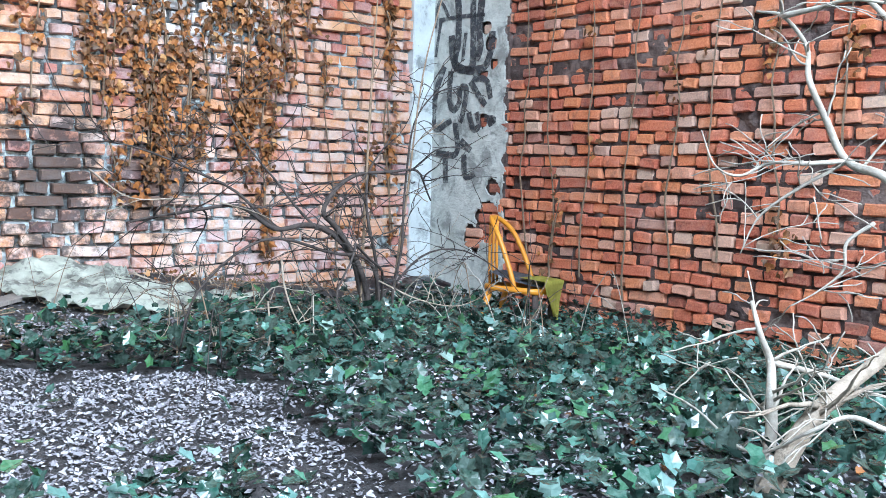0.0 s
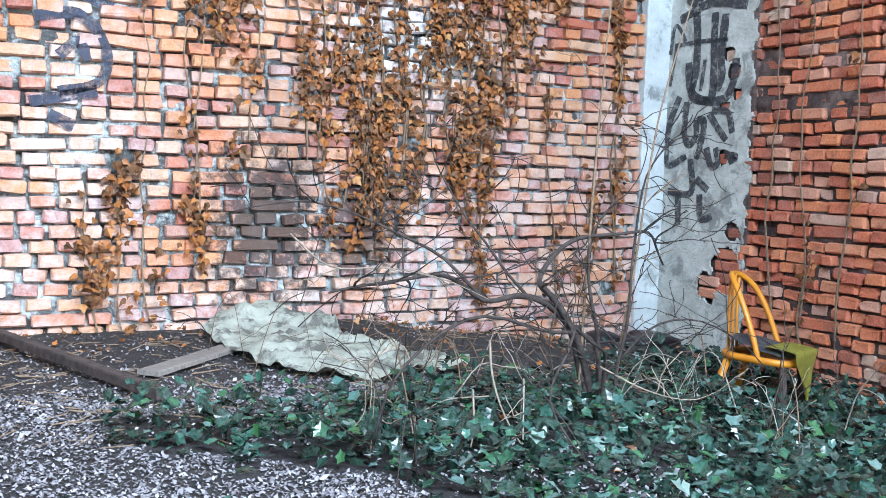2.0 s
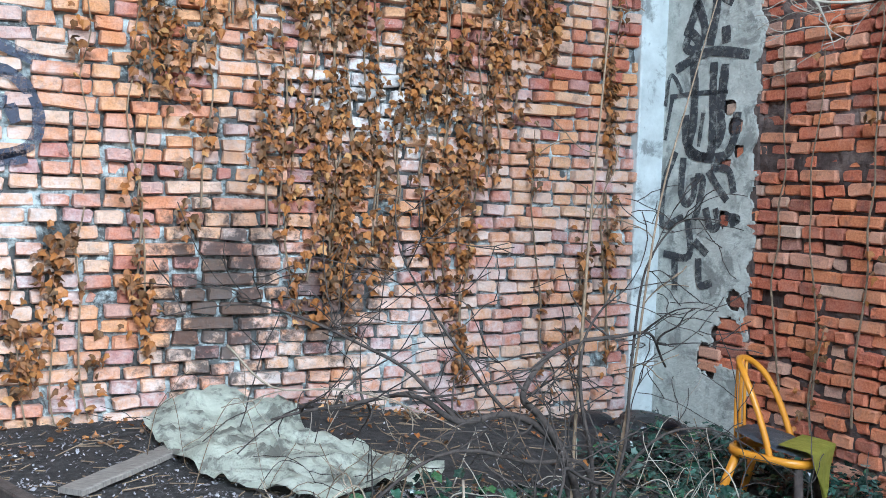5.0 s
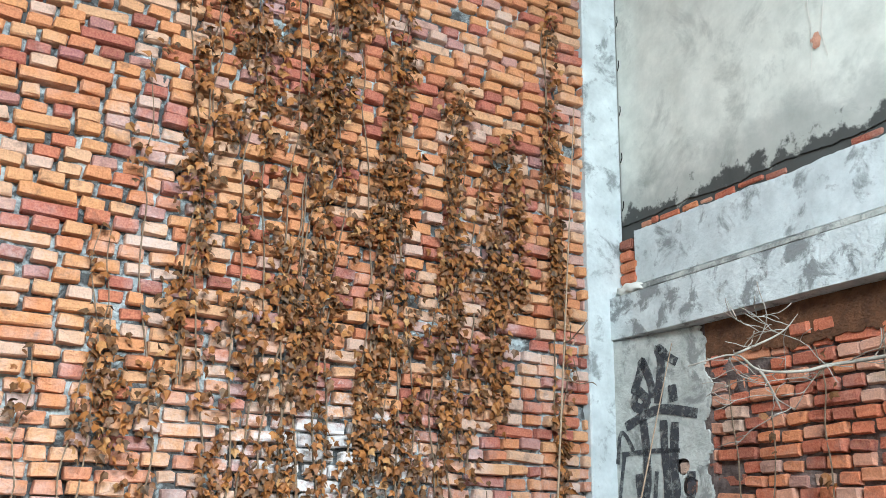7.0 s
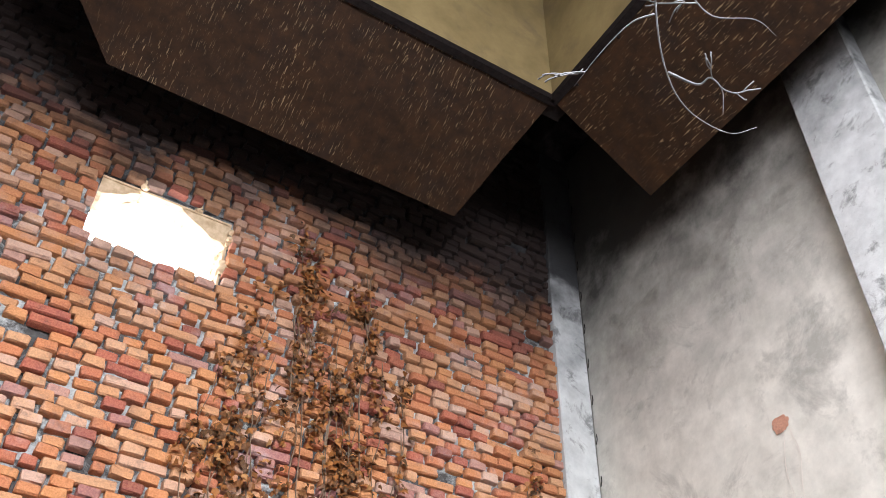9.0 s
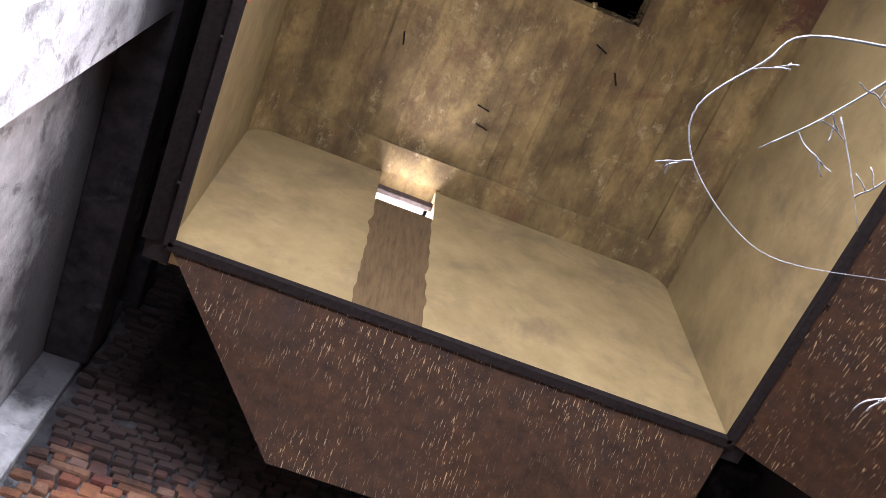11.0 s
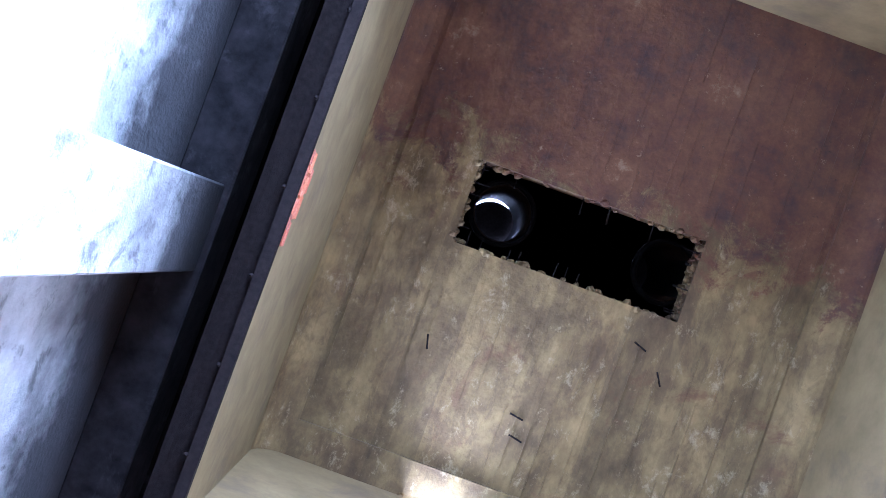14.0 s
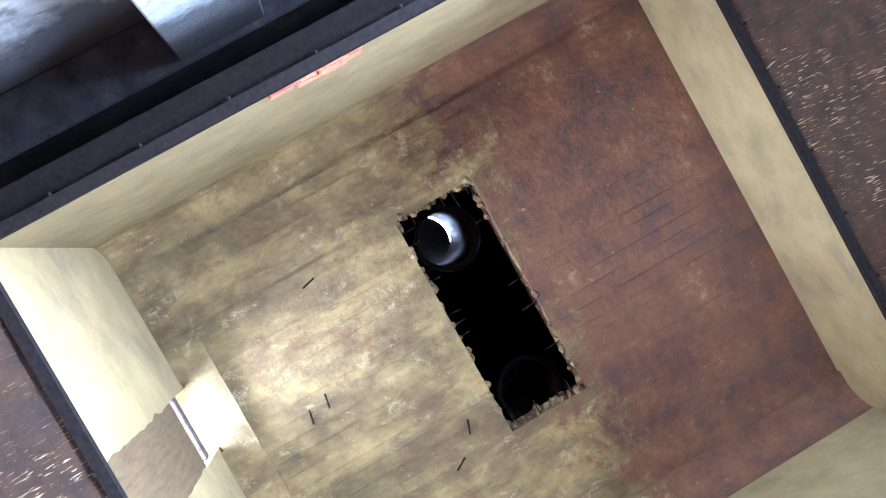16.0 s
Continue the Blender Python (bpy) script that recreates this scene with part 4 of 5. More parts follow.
shrub("shrub", [
    ([SB, (-2.44, -2.4, 0.24), (-2.53, -2.4, 0.43), (-2.72, -2.4, 0.55), (-2.90, -2.38, 0.55), (-3.08, -2.36, 0.63), (-3.28, -2.35, 0.65), (-3.5, -2.3, 0.60)], 0.019),
    ([SB, (-2.43, -2.42, 0.26), (-2.58, -2.42, 0.5), (-2.66, -2.42, 0.60), (-2.60, -2.42, 0.70), (-2.47, -2.42, 0.79), (-2.30, -2.4, 0.83), (-2.12, -2.38, 0.80), (-1.98, -2.3, 0.66)], 0.017),
    ([SB, (-2.38, -2.44, 0.3), (-2.45, -2.45, 0.53), (-2.45, -2.44, 0.70), (-2.38, -2.4, 0.88), (-2.26, -2.35, 1.02)], 0.011),
    ([(-2.28, -2.42, 0), (-2.25, -2.4, 0.3), (-2.2, -2.38, 0.7), (-2.12, -2.35, 1.0), (-1.95, -2.3, 1.2), (-1.75, -2.25, 1.25)], 0.009),
    ([SB, (-2.42, -2.5, 0.3), (-2.7, -2.6, 0.46), (-3.1, -2.65, 0.50), (-3.4, -2.7, 0.34), (-3.5, -2.75, 0.10)], 0.011),
    ([SB, (-2.3, -2.4, 0.25), (-1.95, -2.3, 0.4), (-1.5, -2.25, 0.32), (-1.15, -2.2, 0.12)], 0.0082),
    ([(-2.7, -2.41, 0.54), (-2.82, -2.3, 0.72), (-2.95, -2.1, 1.0), (-3.0, -2.0, 1.3)], 0.0070),
    ([(-2.9, -2.38, 0.55), (-3.15, -2.2, 0.78), (-3.5, -2.0, 0.92), (-3.8, -1.9, 0.85)], 0.0075),
    ([SB, (-2.45, -2.6, 0.3), (-2.8, -2.9, 0.5), (-3.05, -3.1, 0.32), (-2.95, -3.3, 0.05)], 0.0082)], M_BARK, 6, "bare dark shrub with arching twiggy branches growing from the ivy", 11, 0.5)


def dead_brush():
    """Thin dead twigs that arch over the ivy and the soil behind it."""
    rng = random.Random(52)
    thing = empty("dead_brush", Matrix.Translation((-2.8, -2.3, 0)))
    inv = thing.matrix_world.inverted()
    for k in range(46):
        x, y = rng.uniform(-3.7, -1.5), rng.uniform(-3.1, -0.6)
        a, reach, rise = rng.uniform(0, math.tau), rng.uniform(0.25, 0.75), rng.uniform(0.08, 0.42)
        pts = []
        for i in range(7):
            t = i / 6
            px, py = x + math.cos(a) * reach * t, min(y + math.sin(a) * reach * t, -0.08)
            pts.append(inv @ Vector((px, py, ground_z(px, py) + 0.02 + rise * math.sin(math.pi * min(1, t * 1.15)) + rng.uniform(-0.03, 0.03))))
        bm = bmesh.new()
        line = smooth_path(pts, 3)
        r = rng.uniform(0.002, 0.0037)
        tube(bm, line, [r * (1 - 0.6 * i / len(line)) for i in range(len(line))], 4)
        for s in range(3):
            q = thing.matrix_world @ line[rng.randrange(4, len(line) - 2)]
            tp, d = branch(rng, q, (rng.uniform(-1, 1), rng.uniform(-1, 1), rng.uniform(-0.3, 0.9)), rng.uniform(0.1, 0.28), r, 0.3, 5)
            tube(bm, [inv @ w for w in tp], 0.0018, 3)
        part("branch", bm, (M_PALE, M_STEM, M_BARK)[k % 3], thing, smooth=True)
    tagged(thing, "tangle of dead grey twigs over the ivy", "brushwood")


dead_brush()
shrub("sapling", [
    ([(-2.45, -2.4, -0.05), (-2.44, -2.4, 0.41), (-2.42, -2.4, 0.92), (-2.40, -2.4, 1.31), (-2.37, -2.4, 1.75), (-2.31, -2.38, 2.4), (-2.24, -2.35, 3.1)], 0.0078),
    ([(-2.29, -2.4, -0.05), (-2.23, -2.4, 0.40), (-2.18, -2.4, 0.71), (-2.10, -2.4, 1.28), (-1.97, -2.4, 1.73), (-1.78, -2.35, 2.2)], 0.0078)], M_STEM, 17, "two straight slender grey-brown stems rising from the ivy", 4, 0.35)
shrub("fallen_branch", [
    ([(-3.03, -2.66, 0.44), (-3.07, -2.76, 0.33), (-3.08, -2.88, 0.21), (-3.05, -3.02, 0.09), (-3.01, -3.12, -0.03), (-3.01, -3.18, -0.1)], 0.0048),
    ([(-3.28, -2.53, 0.34), (-3.32, -2.5, 0.41), (-3.46, -2.54, 0.34), (-3.47, -2.55, 0.19), (-3.56, -2.62, 0.13)], 0.0036),
    ([(-3.13, -2.73, 0.28), (-3.18, -2.83, 0.14), (-3.27, -2.91, 0.01), (-3.35, -2.98, -0.06)], 0.0042),
    ([(-3.33, -2.63, 0.19), (-3.36, -2.74, 0.1), (-3.37, -2.74, 0.01)], 0.0030),
    ([(-3.08, -2.76, 0.26), (-3.22, -2.69, 0.24), (-3.33, -2.63, 0.17), (-3.42, -2.58, 0.17)], 0.0030),
    ([(-2.62, -2.78, 0.34), (-2.47, -2.87, 0.26), (-2.33, -2.95, 0.23), (-2.16, -2.93, 0.25)], 0.0036),
    ([(-3.61, -2.07, 0.79), (-3.51, -2.26, 0.68), (-3.31, -2.36, 0.68), (-3.16, -2.56, 0.65), (-3.03, -2.64, 0.59)], 0.0042)], M_TRUNK, 41, "tangle of thin dead pale branches leaning over the ivy", 3, 0.25)
BB = (-3.02, -4.86, -0.04)
shrub("shrub", [
    ([BB, (-2.87, -4.87, 0.15), (-2.74, -4.9, 0.27), (-2.53, -4.94, 0.37), (-2.2, -5.0, 0.56), (-1.9, -5.0, 0.9)], 0.036),
    ([BB, (-2.86, -4.81, 0.15), (-2.85, -4.8, 0.28), (-2.81, -4.77, 0.35), (-2.83, -4.75, 0.42), (-2.8, -4.7, 0.5)], 0.020),
    ([(-2.81, -4.77, 0.35), (-2.66, -4.83, 0.31), (-2.57, -4.91, 0.27), (-2.45, -4.98, 0.23)], 0.010),
    ([(-2.2, -5.0, 0.56), (-2.23, -4.89, 0.7), (-2.31, -4.81, 0.83), (-2.3, -4.68, 0.88), (-2.34, -4.63, 1.0), (-2.38, -4.59, 1.12), (-2.28, -4.52, 1.23), (-2.34, -4.47, 1.32), (-2.31, -4.36, 1.35)], 0.017),
    ([(-2.3, -4.68, 0.88), (-2.4, -4.6, 0.87), (-2.39, -4.48, 0.87), (-2.45, -4.42, 0.83), (-2.51, -4.37, 0.86), (-2.46, -4.28, 0.97)], 0.008),
    ([(-2.34, -4.47, 1.32), (-2.35, -4.59, 1.33), (-2.35, -4.71, 1.34), (-2.2, -4.85, 1.31)], 0.010),
    ([(-2.3, -4.68, 0.88), (-2.38, -4.55, 0.78), (-2.42, -4.47, 0.7), (-2.46, -4.44, 0.59)], 0.007),
    ([(-2.25, -4.75, 0.7), (-2.31, -4.7, 0.64), (-2.32, -4.7, 0.56), (-2.37, -4.66, 0.5), (-2.44, -4.61, 0.45)], 0.007),
    ([(-2.73, -5.04, 0.22), (-2.8, -4.98, 0.25), (-2.88, -4.92, 0.21), (-2.9, -4.78, 0.13), (-2.84, -4.57, 0.19), (-2.83, -4.44, 0.22)], 0.008),
    ([(-1.9, -5.0, 0.9), (-1.5, -4.2, 1.6), (-0.9, -3.2, 2.15), (-0.92, -2.5, 2.2), (-1.08, -2.39, 2.16), (-1.24, -2.3, 2.16), (-1.34, -2.26, 2.22), (-1.5, -2.15, 2.17)], 0.012),
    ([(-1.24, -2.3, 2.16), (-1.17, -2.3, 2.08), (-1.11, -2.3, 1.97)], 0.006),
    ([(-1.34, -2.26, 2.22), (-1.19, -2.38, 2.31), (-1.14, -2.44, 2.39)], 0.006)], M_PALE, 11, "bare pale-barked shrub with a leaning trunk", 8, 0.34)
# long twigs of that shrub reaching up under the hood
shrub("overhanging_branch", [
    ([(-1.9, -5.0, 0.9), (-2.1, -5.1, 2.2), (-2.6, -5.1, 3.4), (-3.26, -5.0, 4.08), (-3.49, -4.85, 4.06), (-3.59, -4.69, 4.0), (-3.74, -4.51, 3.94), (-3.86, -4.39, 3.91)], 0.0068),
    ([(-3.55, -4.72, 4.0), (-3.83, -4.65, 4.04), (-3.91, -4.56, 4.01), (-4.02, -4.42, 3.96), (-3.99, -4.31, 3.9), (-3.86, -4.22, 3.82), (-3.73, -4.2, 3.77), (-3.49, -4.26, 3.74)], 0.0037),
    ([(-3.51, -4.84, 4.06), (-3.51, -4.71, 3.99), (-3.49, -4.59, 3.92), (-3.4, -4.41, 3.79), (-3.32, -4.29, 3.71), (-3.22, -4.19, 3.62), (-3.11, -4.14, 3.57), (-2.98, -4.15, 3.54), (-2.92, -4.2, 3.55)], 0.0043),
    ([(-3.37, -4.37, 3.76), (-3.26, -4.35, 3.73), (-3.17, -4.34, 3.7), (-3.07, -4.39, 3.7), (-3.0, -4.39, 3.68)], 0.0028),
    ([(-3.38, -4.94, 4.08), (-3.37, -4.81, 4.01), (-3.35, -4.66, 3.92), (-3.36, -4.52, 3.84)], 0.0025),
    ([(-3.2, -4.18, 3.62), (-3.12, -4.2, 3.6), (-3.1, -4.23, 3.61), (-3.05, -4.22, 3.6), (-3.02, -4.18, 3.56)], 0.0043),
    ([(-3.31, -4.27, 3.69), (-3.35, -4.22, 3.68), (-3.38, -4.13, 3.64), (-3.4, -4.03, 3.59)], 0.0031),
    ([(-3.71, -4.52, 3.94), (-3.65, -4.42, 3.87), (-3.6, -4.32, 3.8)], 0.0025),
    ([(-3.63, -4.6, 3.96), (-3.57, -4.51, 3.89), (-3.46, -4.33, 3.77)], 0.0031)], M_TWIG, 23, "thin pale grey bare twigs hanging over from the shrub", 2, 0.14)

# graffiti
def ribbon(bm, pts, width, place):
    line = smooth_path([(u, v, 0) for u, v in pts], 6)
    rows = []
    for i, p in enumerate(line):
        d = (line[min(i + 1, len(line) - 1)] - line[max(i - 1, 0)]).normalized()
        s = Vector((-d.y, d.x, 0)) * width / 2 * (1 + 0.25 * noise.noise((i * 0.5, width * 50, pts[0][0])))
        rows.append((bm.verts.new(place(p + s)), bm.verts.new(place(p - s))))
    for a, b in zip(rows, rows[1:]):
        bm.faces.new((a[0], b[0], b[1], a[1]))


def graffiti(name, strokes, width, place, mat, label):
    bm = bmesh.new()
    for s in strokes:
        ribbon(bm, s, width, place)
    tagged(part(name, bm, mat), label, "graffiti", kind="structure")

# on the column: u runs away from the corner, v up
def on_column(p):
    return (column_x(p.x) - 0.008, -p.x, p.y)


graffiti("graffiti_column", [
    [(0.22, 2.41), (0.29, 2.57), (0.30, 2.62), (0.36, 2.49), (0.38, 2.37)], [(0.25, 2.44), (0.33, 2.36), (0.29, 2.31), (0.22, 2.34), (0.24, 2.41)],
    [(0.42, 2.33), (0.46, 2.58), (0.44, 2.69), (0.51, 2.63), (0.59, 2.58)], [(0.54, 2.44), (0.55, 2.33)], [(0.14, 2.20), (0.30, 2.26), (0.46, 2.29), (0.73, 2.24)],
    [(0.29, 2.24), (0.31, 2.05), (0.31, 1.83), (0.28, 1.65), (0.45, 1.62), (0.47, 1.79), (0.46, 2.04), (0.46, 2.22)], [(0.55, 2.20), (0.53, 1.93), (0.54, 1.77), (0.50, 1.68)],
    [(0.24, 1.89), (0.27, 1.69), (0.40, 1.61), (0.58, 1.62), (0.65, 1.75), (0.66, 1.89)]], 0.064, on_column, M_SPRAY, "black spray-painted scrawl on the plastered column")
graffiti("graffiti_column_lower", [
    [(0.17, 1.65), (0.08, 1.43), (0.08, 1.16), (0.26, 1.22)], [(0.24, 1.61), (0.23, 1.39), (0.28, 1.30), (0.34, 1.37), (0.33, 1.48)], [(0.34, 1.48), (0.41, 1.46), (0.38, 1.28), (0.35, 1.20)],
    [(0.45, 1.52), (0.52, 1.43), (0.61, 1.33)], [(0.47, 1.54), (0.61, 1.52), (0.66, 1.38)], [(0.44, 1.28), (0.49, 1.15), (0.55, 1.18), (0.52, 1.28)],
    [(0.30, 1.20), (0.32, 0.96), (0.10, 0.96)], [(0.36, 1.06), (0.47, 0.98)], [(0.60, 1.23), (0.70, 1.22), (0.64, 1.18)], [(0.20, 0.95), (0.21, 0.72)], [(0.40, 0.95), (0.42, 0.78), (0.52, 0.80)]],
    0.052, on_column, M_SPRAY, "black spray-painted letters low on the plastered column")
graffiti("graffiti_column_outline", [
    [(0.06, 1.96), (0.09, 2.15), (0.14, 2.14), (0.20, 2.04)], [(0.10, 2.02), (0.34, 2.03), (0.58, 2.02)], [(0.12, 2.01), (0.07, 1.73)], [(0.39, 1.90), (0.36, 1.68)]],
    0.032, on_column, M_SPRAY, "thin black spray-painted strokes on the plastered column")
graffiti("graffiti_wall", [
    [(-4.42, 1.82), (-4.2, 1.85), (-4.06, 1.7), (-4.08, 1.5), (-4.3, 1.42)], [(-4.45, 1.36), (-4.1, 1.44)], [(-4.35, 1.30), (-4.22, 1.24)], [(-4.28, 2.0), (-4.02, 1.9)], [(-4.3, 1.62), (-4.2, 1.7), (-4.15, 1.6)]],
    0.06, lambda p: (p.x, -0.024, p.y), M_SPRAYBLUE, "dark blue spray-painted loop on the bricks")

# ---- plaster damage on the east wall ----
def red_seam():
    """The seam of exposed brick where the plaster above the band has broken off."""
    thing = tagged(empty("brick_seam", Matrix.Translation((0, -0.2, 3.6))), "row of exposed red bricks along the plaster edge", "bricks", kind="structure")
    rng = random.Random(3)
    y = -0.24
    while y > -7.4:
        ln = rng.uniform(0.06, 0.22)
        bm = bmesh.new()
        h = rng.uniform(0.015, 0.027)
        box(bm, -0.008 + rng.uniform(0, 0.016), 0.03, -ln / 2, ln / 2, -h, h)
        bmesh.ops.bevel(bm, geom=bm.edges[:], offset=0.009, segments=1, affect="EDGES")
        for v in bm.verts:
            v.co += Vector((0.006, 0.01, 0.008)) * noise.noise(v.co * 20 + Vector((0, y * 3, 0)))
        if rng.random() < 0.85:
            o = part("brick", bm, M_BRICK_E, thing)
            o.location = (0, y - ln / 2 + 0.2, 0.018 + rng.uniform(-0.012, 0.012))
        else:
            bm.free()
        y -= ln + rng.uniform(0.005, 0.03)
    for k, z in enumerate((3.21, 3.295, 3.38, 3.465)):
        bm = bmesh.new()
        ln = (0.17, 0.17, 0.11, 0.13)[k]
        box(bm, -0.05, 0.02, -ln, 0, 0, 0.07)
        bmesh.ops.bevel(bm, geom=bm.edges[:], offset=0.009, segments=2, affect="EDGES")
        for v in bm.verts:
            v.co += Vector((0.006, 0.008, 0.005)) * noise.noise(v.co * 25 + Vector((0, k * 3, 0)))
        o = part("brick", bm, M_BRICK_E, thing)
        o.location = (0, 0.145, z - 3.6)
    bm = bmesh.new()
    bmesh.ops.create_icosphere(bm, subdivisions=4, radius=0.06, matrix=Matrix.Translation((-0.08, -0.19, 3.15)) @ Matrix.Diagonal((0.9, 2.3, 0.6, 1)))
    for v in bm.verts:
        v.co.z += 0.03 * noise.noise(v.co * 18)
        v.co.x += 0.02 * noise.noise(v.co * 14 + Vector((4, 0, 0)))
    tagged(part("lime_lump", bm, M_LIME, smooth=True), "lump of white lime on the end of the beam", "plaster", kind="structure")


red_seam()

def spalled_edge():
    """Bricks laid bare where the plaster has come off the lower edge of the hood's west wall."""
    thing = tagged(empty("exposed_bricks", Matrix.Translation((HX0, -3.4, HZ))), "exposed red bricks at the broken hood edge", "bricks", kind="structure")
    rng = random.Random(8)
    for row in range(4):
        y = -3.97 + 0.05 * row + 0.04 * (row % 2)
        while y < -3.35 - 0.05 * row:
            ln = rng.uniform(0.09, 0.15)
            if rng.random() < 0.95 - 0.08 * row:
                bm = bmesh.new()
                box(bm, -0.01, 0.018 + rng.uniform(0, 0.012), 0, ln, 0, 0.062)
                bmesh.ops.bevel(bm, geom=bm.edges[:], offset=0.007, segments=1, affect="EDGES")
                o = part("brick", bm, M_BRICK_E, thing)
                o.location = (0, y + 3.4, 0.03 + row * 0.078)
            y += ln + 0.012

spalled_edge()

def blotch(name, cx, cz, w, h, seed, mat, label, x=-0.012):
    bm = bmesh.new()
    c = bm.verts.new((x - 0.004, cx, cz))
    rim = []
    for k in range(36):
        a = k * math.tau / 36
        r = 1 + 0.35 * noise.noise((math.cos(a) * 1.7, math.sin(a) * 1.7, seed)) + 0.12 * noise.noise((math.cos(a) * 6, math.sin(a) * 6, seed))
        rim.append(bm.verts.new((x, cx + w * r * math.cos(a), cz + h * r * math.sin(a))))
    for k in range(36):
        bm.faces.new((c, rim[k], rim[(k + 1) % 36]))
    tagged(part(name, bm, mat), label, "plaster damage", kind="structure")

blotch("plaster_patch", -1.84, 4.90, 0.07, 0.06, 1, M_BRICK_E2, "small spot of exposed red brick in the plaster")
blotch("plaster_patch", -1.83, 4.33, 0.035, 0.05, 2, M_BRICK_E2, "small spot of exposed red brick in the plaster")
def cracks():
    bm = bmesh.new()
    for pts in ([(-1.86, 4.85), (-1.80, 4.6), (-1.81, 4.4), (-1.78, 4.15)], [(-1.90, 4.84), (-1.93, 4.65), (-1.88, 4.4), (-1.90, 4.2)]):
        ribbon(bm, pts, 0.007, lambda p: (-0.013, p.x, p.y))
    tagged(part("plaster_crack", bm, M_LIME), "thin scratched lines in the plaster", "plaster damage", kind="structure")
cracks()

# iron ends on the pier and broken rods round the ceiling opening
def rods():
    rng = random.Random(9)
    for i in range(15):
        z = 3.4 + i * 0.38
        bm = bmesh.new()
        tube(bm, [(-0.01, -0.06, z), (-0.03, -0.10, z + 0.02), (-0.05, -0.12, z + 0.05)], 0.004, 5)
        tagged(part("wire_stub", bm, M_IRON), "short bent iron wire sticking out of the pier", "wire", group="wires on the pier")
    for i in range(26):
        side = i % 4
        t = rng.random()
        x = CX0 + (CX1 - CX0) * t if side < 2 else (CX0 if side == 2 else CX1)
        y = (CY0 if side == 0 else CY1) if side < 2 else CY0 + (CY1 - CY0) * t
        d = Vector((0, 1 if side == 0 else -1, 0)) if side < 2 else Vector((1 if side == 2 else -1, 0, 0))
        bm = bmesh.new()
        p = Vector((x, y, HC + 0.03 + rng.uniform(0, 0.15)))
        tube(bm, [p - d * 0.04, p + d * rng.uniform(0.03, 0.1), p + d * rng.uniform(0.08, 0.16) + Vector((0, 0, rng.uniform(-0.06, 0.02)))], 0.006, 5)
        tagged(part("reinforcing_rod", bm, M_IRON), "rusty bent reinforcing rod at the broken opening", "rod", group="rods of the ceiling opening")
    for x, y, a in ((-3.71, -2.57, 10), (-3.66, -2.40, 12), (-2.72, -3.25, 60), (-2.95, -3.45, 20), (-4.6, -2.9, 75)):
        bm = bmesh.new()
        d = Vector((math.cos(radians(a)), math.sin(radians(a)), 0)) * 0.06
        p = Vector((x, y, HC - 0.006))
        tube(bm, [p - d, p + d], 0.008, 5)
        tagged(part("reinforcing_rod", bm, M_IRON), "short rod end showing in the ceiling", "rod", group="rods in the ceiling")
rods()

def rubble_rim():
    """Broken concrete lumps round the opening and the window."""
    rng = random.Random(4)
    bm = bmesh.new()
    spots = []
    for i in range(150):
        side = rng.randrange(4)
        t = rng.random()
        x = CX0 + (CX1 - CX0) * t if side < 2 else (CX0 if side == 2 else CX1)
        y = (CY0 if side == 0 else CY1) if side < 2 else CY0 + (CY1 - CY0) * t
        spots.append((x + rng.uniform(-0.02, 0.02), y + rng.uniform(-0.02, 0.02), HC + rng.uniform(0, 0.2), rng.uniform(0.02, 0.055)))
    for x, y, z, r in spots:
        bmesh.ops.create_icosphere(bm, subdivisions=1, radius=r, matrix=Matrix.Translation((x, y, z)) @ pose(0, 0, 0, rng.uniform(0, 90), rng.uniform(0, 90), 0) @ Matrix.Diagonal((1, 0.7, 0.8, 1)))
    tagged(part("broken_edge", bm, M_HOODTOP), "rough broken concrete edge of the ceiling opening", "rubble", kind="stuff")
    bm = bmesh.new()
    for i in range(34):
        side = rng.choice((1, 3, 3))
        t = rng.random()
        x = WX0 + (WX1 - WX0) * t if side < 2 else (WX0 if side == 2 else WX1)
        z = (WZ0 if side == 0 else WZ1) if side < 2 else WZ0 + (WZ1 - WZ0) * t
        bmesh.ops.create_icosphere(bm, subdivisions=1, radius=rng.uniform(0.02, 0.05), matrix=Matrix.Translation((x, rng.uniform(0.02, 0.33), z + (0.02 if side == 1 else 0))) @ pose(0, 0, 0, rng.uniform(0, 90), rng.uniform(0, 90), 0))
    tagged(part("broken_reveal", bm, M_STRAW), "rough mortar and brick stumps in the window opening", "rubble", kind="stuff")
rubble_rim()

# ---- plants and litter ----
def ivy_leaf(verts, faces, p, size, tilt, turn, rng):
    """A five-lobed leaf, slightly folded along its middle."""
    m = Matrix.Translation(p) @ Matrix.Rotation(turn, 4, "Z") @ Matrix.Rotation(tilt, 4, "X")
    i = len(verts)
    shape = ((0, 0, 0), (0.40, -0.12, 0.10), (0.40, 0.24, 0.07), (0.52, 0.46, 0.12), (0.28, 0.64, 0.04), (0, 0.95, -0.06), (-0.28, 0.64, 0.04), (-0.52, 0.46, 0.12), (-0.40, 0.24, 0.07), (-0.40, -0.12, 0.10))
    for x, y, z in shape:
        verts.append(m @ Vector((x * size * rng.uniform(0.9, 1.1), y * size, z * size)))
    verts.append(m @ Vector((0, 0.35 * size, 0)))
    c = i + 10
    for k in range(10):
        faces.append((c, i + k, i + (k + 1) % 10))


